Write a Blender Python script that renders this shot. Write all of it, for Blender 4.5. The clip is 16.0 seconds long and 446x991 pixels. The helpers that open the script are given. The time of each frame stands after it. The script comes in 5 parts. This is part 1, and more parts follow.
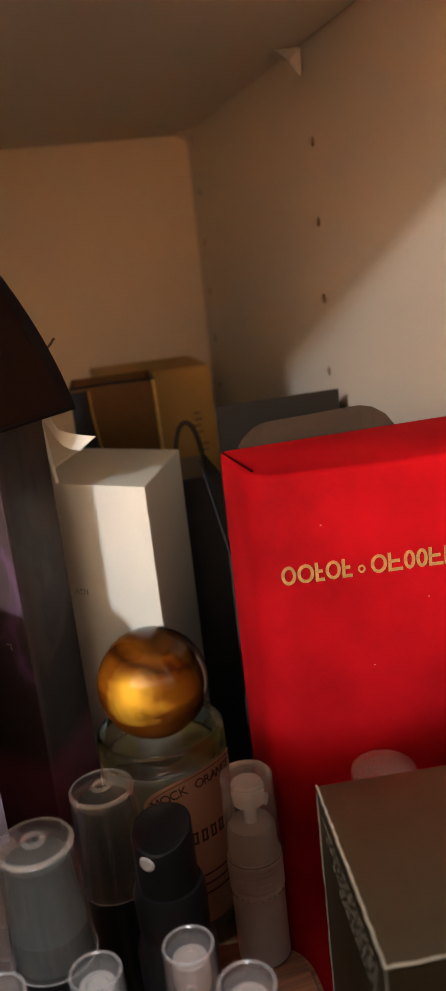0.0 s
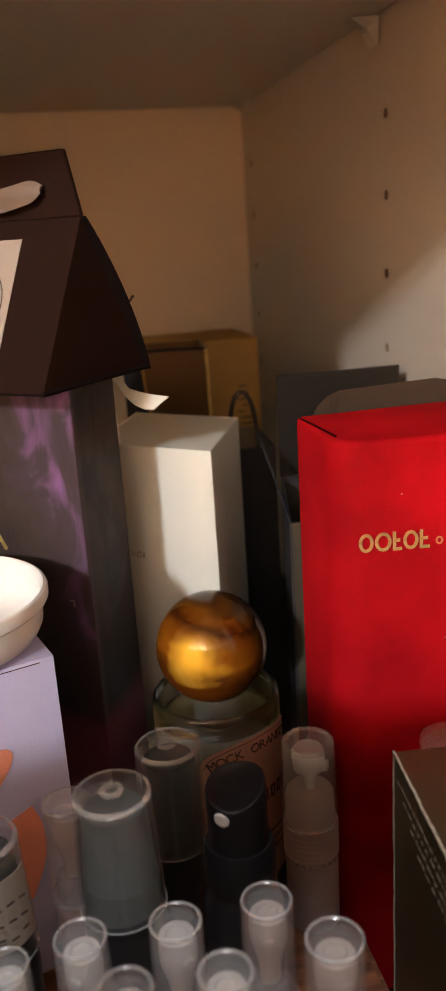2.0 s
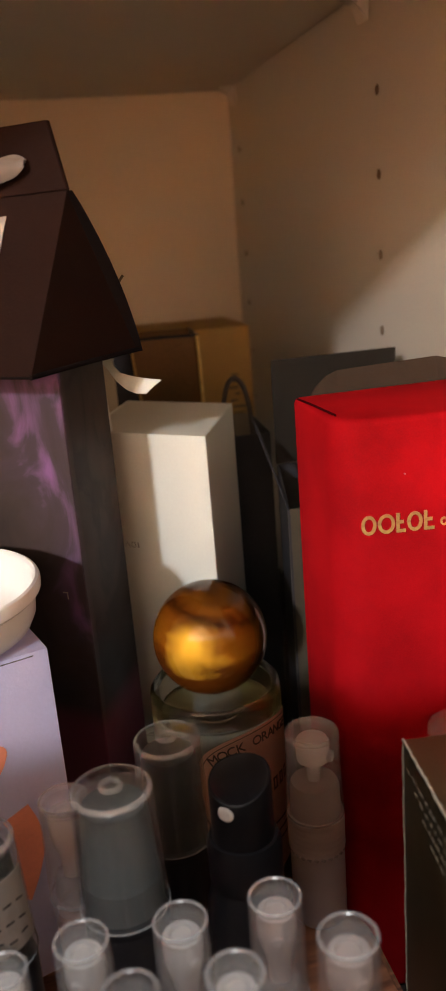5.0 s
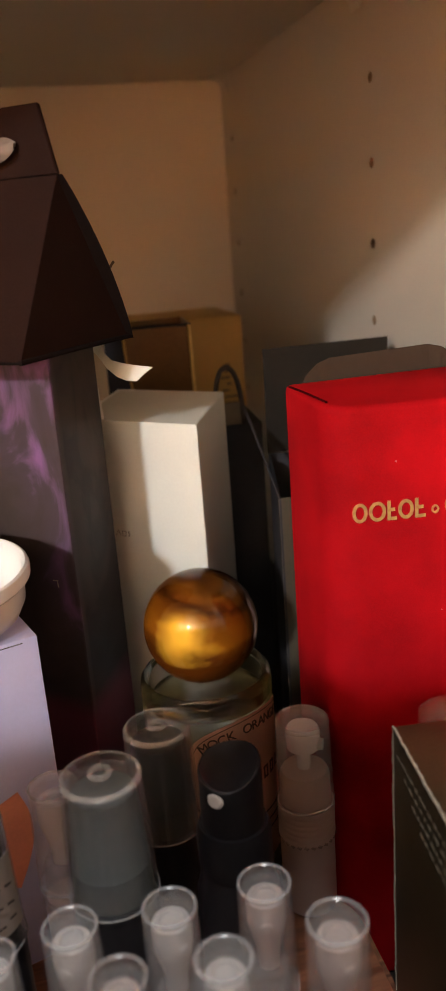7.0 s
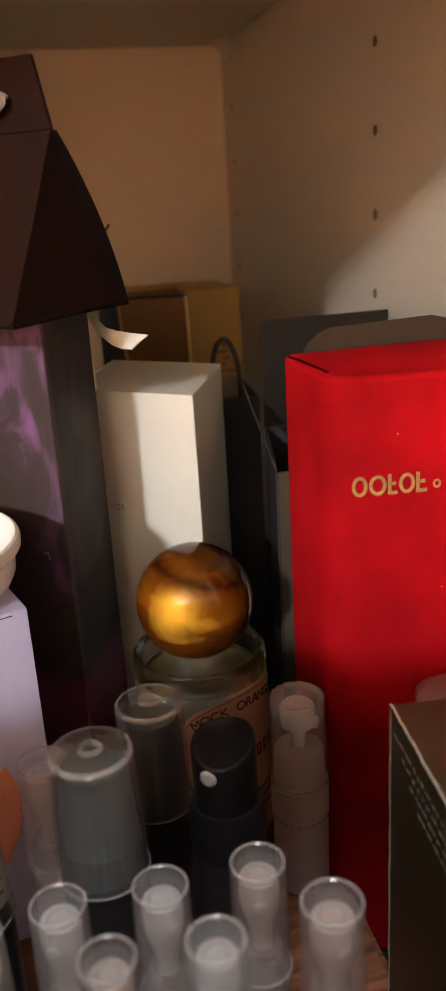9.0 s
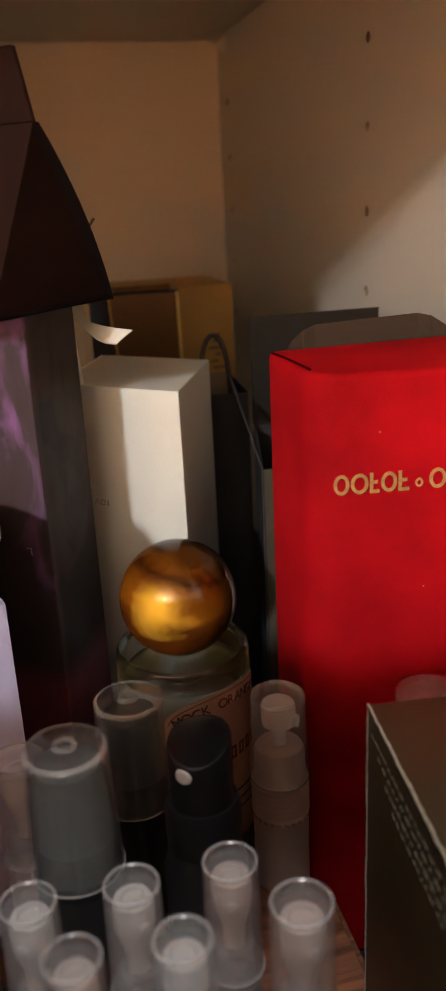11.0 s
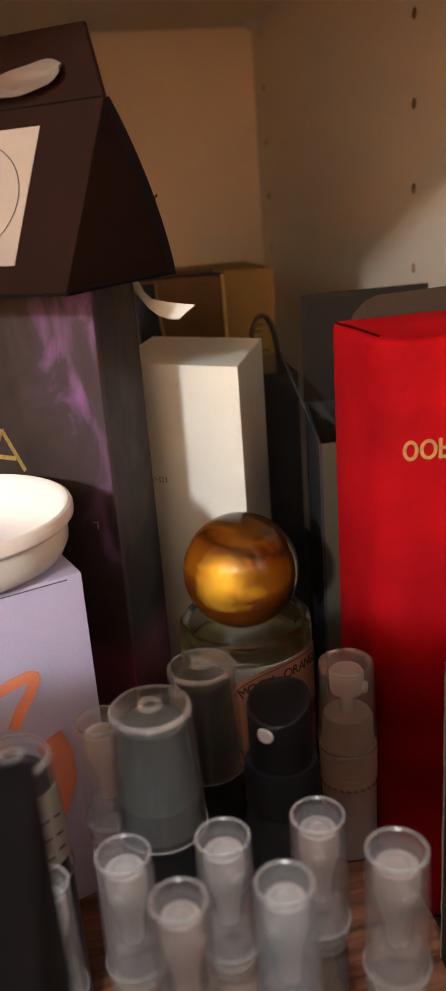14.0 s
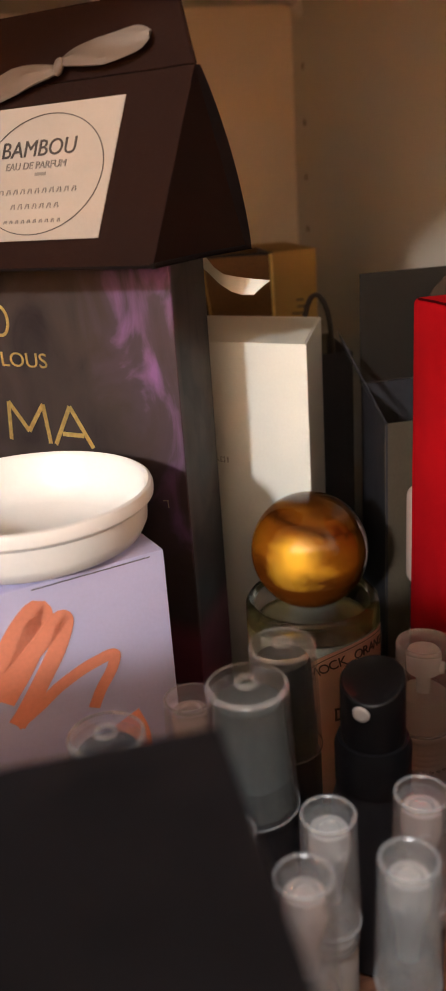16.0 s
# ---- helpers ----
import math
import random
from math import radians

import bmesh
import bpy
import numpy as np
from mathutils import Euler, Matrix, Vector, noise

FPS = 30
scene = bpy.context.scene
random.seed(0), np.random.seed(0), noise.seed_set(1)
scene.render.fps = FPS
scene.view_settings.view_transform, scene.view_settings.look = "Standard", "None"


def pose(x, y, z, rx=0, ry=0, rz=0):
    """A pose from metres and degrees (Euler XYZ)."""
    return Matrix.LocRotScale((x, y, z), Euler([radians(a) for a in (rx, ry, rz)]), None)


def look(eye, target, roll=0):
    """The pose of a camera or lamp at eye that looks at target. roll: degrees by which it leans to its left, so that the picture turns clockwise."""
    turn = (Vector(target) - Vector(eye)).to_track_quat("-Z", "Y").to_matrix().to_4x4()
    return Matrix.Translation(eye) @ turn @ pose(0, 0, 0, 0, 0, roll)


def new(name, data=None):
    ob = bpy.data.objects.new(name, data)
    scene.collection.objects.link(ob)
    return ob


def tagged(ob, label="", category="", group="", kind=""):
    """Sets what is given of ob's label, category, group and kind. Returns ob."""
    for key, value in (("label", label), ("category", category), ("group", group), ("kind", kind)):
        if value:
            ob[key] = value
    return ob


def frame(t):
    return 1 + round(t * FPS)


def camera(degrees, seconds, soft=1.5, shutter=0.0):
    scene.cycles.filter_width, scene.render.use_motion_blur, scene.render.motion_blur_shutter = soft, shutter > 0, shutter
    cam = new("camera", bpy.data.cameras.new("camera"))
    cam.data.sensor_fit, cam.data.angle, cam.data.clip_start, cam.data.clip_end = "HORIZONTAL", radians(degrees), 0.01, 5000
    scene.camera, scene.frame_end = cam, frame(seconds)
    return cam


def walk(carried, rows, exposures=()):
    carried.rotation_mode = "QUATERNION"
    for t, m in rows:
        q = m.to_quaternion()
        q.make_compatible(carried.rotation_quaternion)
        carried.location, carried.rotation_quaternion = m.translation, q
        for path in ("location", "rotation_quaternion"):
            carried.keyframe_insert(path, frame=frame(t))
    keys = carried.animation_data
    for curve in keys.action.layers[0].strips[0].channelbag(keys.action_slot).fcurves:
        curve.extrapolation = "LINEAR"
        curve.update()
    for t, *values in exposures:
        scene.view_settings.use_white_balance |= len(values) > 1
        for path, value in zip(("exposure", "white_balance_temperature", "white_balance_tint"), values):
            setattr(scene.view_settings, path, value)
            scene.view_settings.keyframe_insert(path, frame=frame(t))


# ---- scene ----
cam = camera(29.3, 16.0, soft=1.6)
PATH = [
    (0, (-0.034, 0.04, 0.259), (0.381, 1.92, -0.282), -6.3),
    (0.5, (-0.038, 0.045, 0.26), (0.384, 1.923, -0.281), -6.3),
    (1, (-0.04, 0.049, 0.258), (0.372, 1.927, -0.296), -5.3),
    (1.5, (-0.043, 0.048, 0.257), (0.377, 1.92, -0.308), -4.9),
    (2, (-0.053, 0.044, 0.255), (0.339, 1.918, -0.322), -3.7),
    (2.5, (-0.049, 0.043, 0.253), (0.346, 1.92, -0.315), -4.5),
    (3, (-0.049, 0.045, 0.253), (0.352, 1.92, -0.316), -4.6),
    (3.5, (-0.048, 0.045, 0.255), (0.353, 1.92, -0.313), -5.2),
    (4, (-0.051, 0.051, 0.251), (0.35, 1.923, -0.329), -5.0),
    (6.5, (-0.054, 0.05, 0.249), (0.368, 1.914, -0.343), -4.2),
    (7, (-0.053, 0.051, 0.248), (0.373, 1.91, -0.355), -4.3),
    (7.5, (-0.052, 0.052, 0.245), (0.369, 1.908, -0.368), -4.2),
    (8, (-0.054, 0.056, 0.242), (0.363, 1.903, -0.403), -4.0),
    (8.2, (-0.053, 0.055, 0.243), (0.374, 1.899, -0.404), -4.1),
    (10.3, (-0.052, 0.058, 0.245), (0.372, 1.898, -0.412), -2.9),
    (10.5, (-0.049, 0.057, 0.245), (0.377, 1.898, -0.412), -2.9),
    (11, (-0.048, 0.056, 0.244), (0.386, 1.894, -0.414), -2.9),
    (11.5, (-0.049, 0.053, 0.244), (0.375, 1.896, -0.405), -3.1),
    (12, (-0.051, 0.055, 0.245), (0.362, 1.899, -0.41), -2.7),
    (12.5, (-0.059, 0.053, 0.245), (0.349, 1.901, -0.404), -2.4),
    (13, (-0.06, 0.054, 0.242), (0.327, 1.904, -0.414), -3.2),
    (13.5, (-0.062, 0.054, 0.241), (0.317, 1.904, -0.416), -3.8),
    (14, (-0.061, 0.054, 0.239), (0.32, 1.902, -0.424), -4.3),
    (14.5, (-0.062, 0.055, 0.236), (0.334, 1.897, -0.435), -3.9),
    (15, (-0.065, 0.059, 0.235), (0.329, 1.894, -0.454), -4.0),
    (15.5, (-0.07, 0.059, 0.236), (0.32, 1.898, -0.446), -4.1),
    (16, (-0.08, 0.06, 0.237), (0.287, 1.902, -0.453), -4.1),
]
EXPOSURE = [(0, 0.04), (10.5, 0.03), (11, -0.16), (11.5, -0.08), (12, 0.03), (14.5, 0.07), (16, 0.1)]
walk(cam, [(t, look(eye, target, roll)) for t, eye, target, roll in PATH], EXPOSURE)
# a phone lens, wide open: what is very near goes soft
cam.data.dof.use_dof, cam.data.dof.focus_distance, cam.data.dof.aperture_fstop = True, 0.24, 29


# ---- world and light ----
LAMP = (-2.37, -2.85, 1.64)
world = bpy.data.worlds.new("night_room")
scene.world = world
world.use_nodes = True
world.node_tree.nodes["Background"].inputs[0].default_value = (1.0, 0.62, 0.34, 1)
world.node_tree.nodes["Background"].inputs[1].default_value = 0.0


def lamp(name, kind, place, target, watts, colour, size):
    data = bpy.data.lights.new(name, kind)
    data.energy, data.color = watts, colour
    if kind == "AREA":
        data.shape, data.size = "DISK", size
    else:
        data.shadow_soft_size = size
    ob = new(name, data)
    ob.matrix_world = look(place, target)
    return ob


lamp("bulb_light", "POINT", LAMP, (0, 0, 0), 410, (0.925, 0.972, 1.0), 0.105)
# added fill lamp, unseen, almost overhead: the upper shelf keeps it to the front
lamp("overhead_fill", "POINT", (-0.35, -0.50, 2.20), (0, 0, 0), 122, (0.94, 0.955, 1.0), 0.12)
# added warm fill, unseen: it washes the wall across the room for bounce
lamp("wall_bounce_fill", "AREA", (-2.4, -3.05, 0.45), (-2.4, -3.58, 0.45), 116, (1.0, 0.53, 0.24), 0.5)


# ---- materials ----
def mat(name, colour, rough=0.5, metal=0.0, vary=0.12, scale=60.0, bump=0.0, bump_scale=900.0, coat=0.0, sheen=0.0, second=None, spec=0.5, stretch=(1, 1, 1), grain=0.35):
    """A painted, printed or plastic surface: colour varied at two scales, roughness varied, fine relief."""
    m = bpy.data.materials.new(name)
    m.use_nodes = True
    n, l = m.node_tree.nodes, m.node_tree.links
    b = n["Principled BSDF"]
    b.inputs["Metallic"].default_value = metal
    b.inputs["Coat Weight"].default_value = coat
    b.inputs["Coat Roughness"].default_value = 0.06
    b.inputs["Sheen Weight"].default_value = sheen
    b.inputs["Specular IOR Level"].default_value = spec
    co = n.new("ShaderNodeTexCoord")
    mp = n.new("ShaderNodeMapping")
    mp.inputs["Scale"].default_value = stretch
    l.new(co.outputs["Object"], mp.inputs["Vector"])
    big = n.new("ShaderNodeTexNoise")
    big.inputs["Scale"].default_value, big.inputs["Detail"].default_value = scale, 5
    l.new(mp.outputs[0], big.inputs["Vector"])
    fine = n.new("ShaderNodeTexNoise")
    fine.inputs["Scale"].default_value, fine.inputs["Detail"].default_value = bump_scale, 3
    l.new(mp.outputs[0], fine.inputs["Vector"])
    both = n.new("ShaderNodeMix")
    both.inputs[0].default_value = grain
    l.new(big.outputs["Fac"], both.inputs[2])
    l.new(fine.outputs["Fac"], both.inputs[3])
    ramp = n.new("ShaderNodeValToRGB")
    ramp.color_ramp.elements[0].position, ramp.color_ramp.elements[1].position = 0.3, 0.7
    lo = second or [c * (1 - vary) for c in colour]
    hi = colour if second else [min(1, c * (1 + vary)) for c in colour]
    ramp.color_ramp.elements[0].color, ramp.color_ramp.elements[1].color = (*lo, 1), (*hi, 1)
    l.new(both.outputs[0], ramp.inputs[0])
    l.new(ramp.outputs[0], b.inputs["Base Color"])
    rr = n.new("ShaderNodeMapRange")
    rr.inputs[3].default_value, rr.inputs[4].default_value = max(0.02, rough * 0.8), min(1, rough * 1.2)
    l.new(big.outputs["Fac"], rr.inputs[0])
    l.new(rr.outputs[0], b.inputs["Roughness"])
    if bump:
        bp = n.new("ShaderNodeBump")
        bp.inputs["Strength"].default_value, bp.inputs["Distance"].default_value = bump, 0.0006
        l.new(both.outputs[0], bp.inputs["Height"])
        l.new(bp.outputs[0], b.inputs["Normal"])
    return m


def plastic(name, colour, solid, rough=0.25, gloss=0.45):
    """Thin translucent plastic: part of the light goes straight through, and the turned-away edges shine."""
    m = mat(name, colour, rough, vary=0.06, scale=160, spec=0.5, bump=0.08, bump_scale=500)
    n, l = m.node_tree.nodes, m.node_tree.links
    clear = n.new("ShaderNodeBsdfTransparent")
    clear.inputs[0].default_value = (0.97, 0.965, 0.955, 1)
    milk = n.new("ShaderNodeBsdfTranslucent")
    milk.inputs[0].default_value = (*colour, 1)
    body = n.new("ShaderNodeMixShader")
    body.inputs[0].default_value = 0.35
    l.new(n["Principled BSDF"].outputs[0], body.inputs[1])
    l.new(milk.outputs[0], body.inputs[2])
    mix = n.new("ShaderNodeMixShader")
    mix.inputs[0].default_value = solid
    l.new(clear.outputs[0], mix.inputs[1])
    l.new(body.outputs[0], mix.inputs[2])
    shine = n.new("ShaderNodeBsdfGlossy")
    shine.inputs["Roughness"].default_value = rough
    edge, steep, most = n.new("ShaderNodeLayerWeight"), n.new("ShaderNodeMath"), n.new("ShaderNodeMath")
    edge.inputs[0].default_value = 0.5
    steep.operation, steep.inputs[1].default_value = "POWER", 3.0
    most.operation, most.inputs[1].default_value, most.inputs[2].default_value = "MULTIPLY_ADD", gloss, 0.03
    l.new(edge.outputs["Facing"], steep.inputs[0])
    l.new(steep.outputs[0], most.inputs[0])
    skin = n.new("ShaderNodeMixShader")
    l.new(most.outputs[0], skin.inputs[0])
    l.new(mix.outputs[0], skin.inputs[1])
    l.new(shine.outputs[0], skin.inputs[2])
    l.new(skin.outputs[0], n["Material Output"].inputs[0])
    return m


def glass(name, colour, ior=1.48, rough=0.0):
    m = bpy.data.materials.new(name)
    m.use_nodes = True
    b = m.node_tree.nodes["Principled BSDF"]
    b.inputs["Base Color"].default_value = (*colour, 1)
    b.inputs["Transmission Weight"].default_value = 1
    b.inputs["IOR"].default_value = ior
    b.inputs["Roughness"].default_value = rough
    return m


LAMINATE = mat("white_laminate", (0.435, 0.390, 0.330), 0.45, vary=0.06, scale=9, bump=0.15, bump_scale=700)
BACKBOARD = mat("white_backboard", (0.490, 0.410, 0.310), 0.6, vary=0.07, scale=7, bump=0.2, bump_scale=500)
SHELF = mat("shelf_laminate", (0.62, 0.56, 0.49), 0.5, vary=0.06, scale=8, bump=0.15, bump_scale=600)
DARKSHELF = mat("dark_shelf_board", (0.022, 0.016, 0.013), 0.5, vary=0.2, scale=20, bump=0.15)
CHIP = mat("chipboard", (0.16, 0.10, 0.06), 0.9, vary=0.4, scale=400, bump=0.6)
PLASTER = mat("warm_plaster", (0.82, 0.64, 0.47), 0.9, vary=0.08, scale=3, bump=0.3, bump_scale=200)
BOARDS = mat("floor_boards", (0.30, 0.17, 0.08), 0.5, vary=0.3, scale=4, bump=0.2, stretch=(1, 12, 1))
# unseen ceiling, kept dark so that less light bounces onto low fronts
DIMCEILING = mat("dark_ceiling", (0.17, 0.115, 0.075), 0.7, vary=0.25, scale=4, bump=0.2, stretch=(1, 12, 1))
PINWHITE = mat("white_pin_plastic", (0.42, 0.38, 0.33), 0.35, vary=0.05, scale=120, bump=0.1)
RED = mat("red_flock", (0.375, 0.004, 0.008), 0.8, vary=0.58, scale=17, grain=0.10, bump=0.5, bump_scale=2600, spec=0.05)
DARKRED = mat("dark_red_crease", (0.05, 0.002, 0.003), 0.9, vary=0.3, scale=200, spec=0.02)
GOLD = mat("gold_foil", (0.92, 0.62, 0.22), 0.32, metal=0.7, vary=0.25, scale=500, bump=0.4, bump_scale=1500)
GREYCARD = mat("grey_card", (0.036, 0.023, 0.0155), 0.85, spec=0.2, vary=0.1, scale=60, bump=0.3)
WHITECARD = mat("white_card", (0.68, 0.685, 0.63), 0.6, vary=0.05, scale=50, bump=0.25, bump_scale=1200)
INKGREY = mat("grey_ink", (0.16, 0.14, 0.13), 0.6, vary=0.15)
BLACKCARD = mat("black_card", (0.029, 0.027, 0.031), 0.6, vary=0.3, scale=80, bump=0.25, spec=0.2)
SLATE = mat("slate_card", (0.0140, 0.0107, 0.0078), 0.8, spec=0.2, vary=0.15, scale=70, bump=0.25)
UMBER = mat("umber_card", (0.066, 0.048, 0.030), 0.6, vary=0.2, scale=60, bump=0.3)
BAGBROWN = mat("brown_kraft_bag", (0.0155, 0.0071, 0.0056), 0.85, spec=0.06, vary=0.12, scale=45, bump=0.35, bump_scale=1400)
BAGEDGE = mat("black_bag_edge", (0.007, 0.005, 0.005), 0.9, spec=0.05, vary=0.2)
RIBBON = mat("cream_satin", (0.125, 0.094, 0.075), 0.5, vary=0.1, scale=140, bump=0.4, bump_scale=1600, stretch=(1, 6, 6))
LABEL = mat("cream_label", (0.305, 0.270, 0.240), 0.7, vary=0.04, scale=80, bump=0.15)
INK = mat("black_ink", (0.03, 0.022, 0.02), 0.6, vary=0.2)
LAVENDER = mat("lavender_card", (0.55, 0.54, 0.80), 0.5, vary=0.06, scale=40, bump=0.2)
ORANGE = mat("orange_print", (0.88, 0.32, 0.20), 0.5, vary=0.1, scale=60)
JARWHITE = mat("white_moulded_plastic", (0.87, 0.87, 0.86), 0.24, vary=0.03, scale=60, bump=0.06)
YELLOW = mat("yellow_kraft", (0.44, 0.26, 0.065), 0.65, vary=0.12, scale=40, bump=0.3)
DARKGILT = mat("dark_gilt_card", (0.15, 0.078, 0.023), 0.32, metal=0.45, vary=0.3, scale=30, bump=0.3, spec=0.6)
OLIVE = mat("olive_foil_card", (0.046, 0.031, 0.013), 0.45, metal=0.30, vary=0.25, scale=35, bump=0.35, bump_scale=1500)
WORN = mat("worn_card_edge", (0.32, 0.29, 0.22), 0.8, vary=0.3, scale=500, bump=0.8)
FADEDPRINT = mat("faded_print", (0.20, 0.18, 0.13), 0.6, vary=0.3, scale=400)
LINING = mat("dull_bag_lining", (0.25, 0.205, 0.150), 0.8, vary=0.15, scale=60, bump=0.25, spec=0.2)
ROPE = mat("black_cord", (0.035, 0.026, 0.022), 0.85, vary=0.3, scale=600, bump=0.8, bump_scale=2500)
BLACKPLASTIC = mat("black_plastic", (0.0085, 0.0080, 0.0090), 0.36, spec=0.22, vary=0.2, scale=120, bump=0.06)
BLACKGLASS = mat("black_bottle", (0.0135, 0.0125, 0.0140), 0.3, spec=0.3, vary=0.2, scale=60)
CLEARCAP = plastic("clear_cap_plastic", (0.72, 0.79, 0.82), 0.070, 0.10, gloss=0.25)
CAPRIM = plastic("cap_rim_plastic", (0.90, 0.92, 0.93), 0.26, 0.18, gloss=0.12)
FROST = plastic("frosted_cap_plastic", (0.92, 0.92, 0.94), 0.115, 0.24, gloss=0.12)
PINKFROST = plastic("pink_frosted_plastic", (0.90, 0.80, 0.78), 0.115, 0.18, gloss=0.16)
BLUEFROST = plastic("bluish_frosted_plastic", (0.86, 0.92, 0.95), 0.20, 0.18, gloss=0.16)
PINKPUMP = plastic("pinkish_pump_plastic", (0.90, 0.82, 0.80), 0.55, 0.25, gloss=0.2)
FROSTRIM = plastic("frosted_rim_plastic", (0.94, 0.94, 0.95), 0.20, 0.50, gloss=0.02)
PUMP = plastic("milky_pump_plastic", (0.94, 0.94, 0.95), 0.60, 0.22, gloss=0.2)
PINKCAP = plastic("pink_tinted_plastic", (0.90, 0.68, 0.64), 0.40, 0.3)
VIAL = plastic("frosted_vial", (0.86, 0.79, 0.73), 0.5, 0.3)
VIALDARK = plastic("smoky_vial", (0.30, 0.24, 0.21), 0.6, 0.25)
PUMPBASE = plastic("grey_pump_plastic", (0.80, 0.78, 0.78), 0.20, 0.25)
DULLPINK = plastic("dull_pink_plastic", (0.84, 0.69, 0.63), 0.50, 0.3, gloss=0.18)
PALEJUICE = plastic("pale_yellow_perfume", (0.80, 0.66, 0.26), 0.5, 0.15)
JUICE = plastic("amber_perfume", (0.62, 0.42, 0.16), 0.5, 0.15)
GLASS = glass("clear_glass", (0.995, 0.99, 0.97))
LIQUID = plastic("pale_green_perfume", (0.52, 0.38, 0.13), 0.26, 0.2, gloss=0.05)
PEACH = mat("peach_paper", (0.80, 0.50, 0.38), 0.65, vary=0.08, scale=70, bump=0.2, bump_scale=1400)
SEPIA = mat("sepia_ink", (0.10, 0.05, 0.04), 0.6, vary=0.2)
PINKGLASS = mat("pale_pink_bottle", (0.60, 0.42, 0.36), 0.25, vary=0.1, scale=50, coat=0.6)


def wood_material():
    m = mat("red_brown_wood", (0.26, 0.095, 0.045), 0.45, vary=0.1, scale=30, bump=0.25)
    n, l = m.node_tree.nodes, m.node_tree.links
    co, mp = n.new("ShaderNodeTexCoord"), n.new("ShaderNodeMapping")
    mp.inputs["Scale"].default_value = (6, 90, 60)
    l.new(co.outputs["Object"], mp.inputs["Vector"])
    grain = n.new("ShaderNodeTexNoise")
    grain.inputs["Scale"].default_value, grain.inputs["Detail"].default_value = 3.0, 8
    grain.inputs["Distortion"].default_value = 1.2
    l.new(mp.outputs[0], grain.inputs["Vector"])
    ramp = n.new("ShaderNodeValToRGB")
    e = ramp.color_ramp.elements
    e[0].position, e[0].color = 0.36, (0.060, 0.021, 0.011, 1)
    e[1].position, e[1].color = 0.60, (0.20, 0.078, 0.037, 1)
    l.new(grain.outputs["Fac"], ramp.inputs[0])
    l.new(ramp.outputs[0], n["Principled BSDF"].inputs["Base Color"])
    return m


NEARBLACK = mat("matt_black_card", (0.0060, 0.0050, 0.0058), 0.75, vary=0.3, scale=90, bump=0.2, spec=0.09)
DOT = mat("grey_nozzle", (0.50, 0.48, 0.47), 0.5, vary=0.1, scale=300)
WOOD = wood_material()


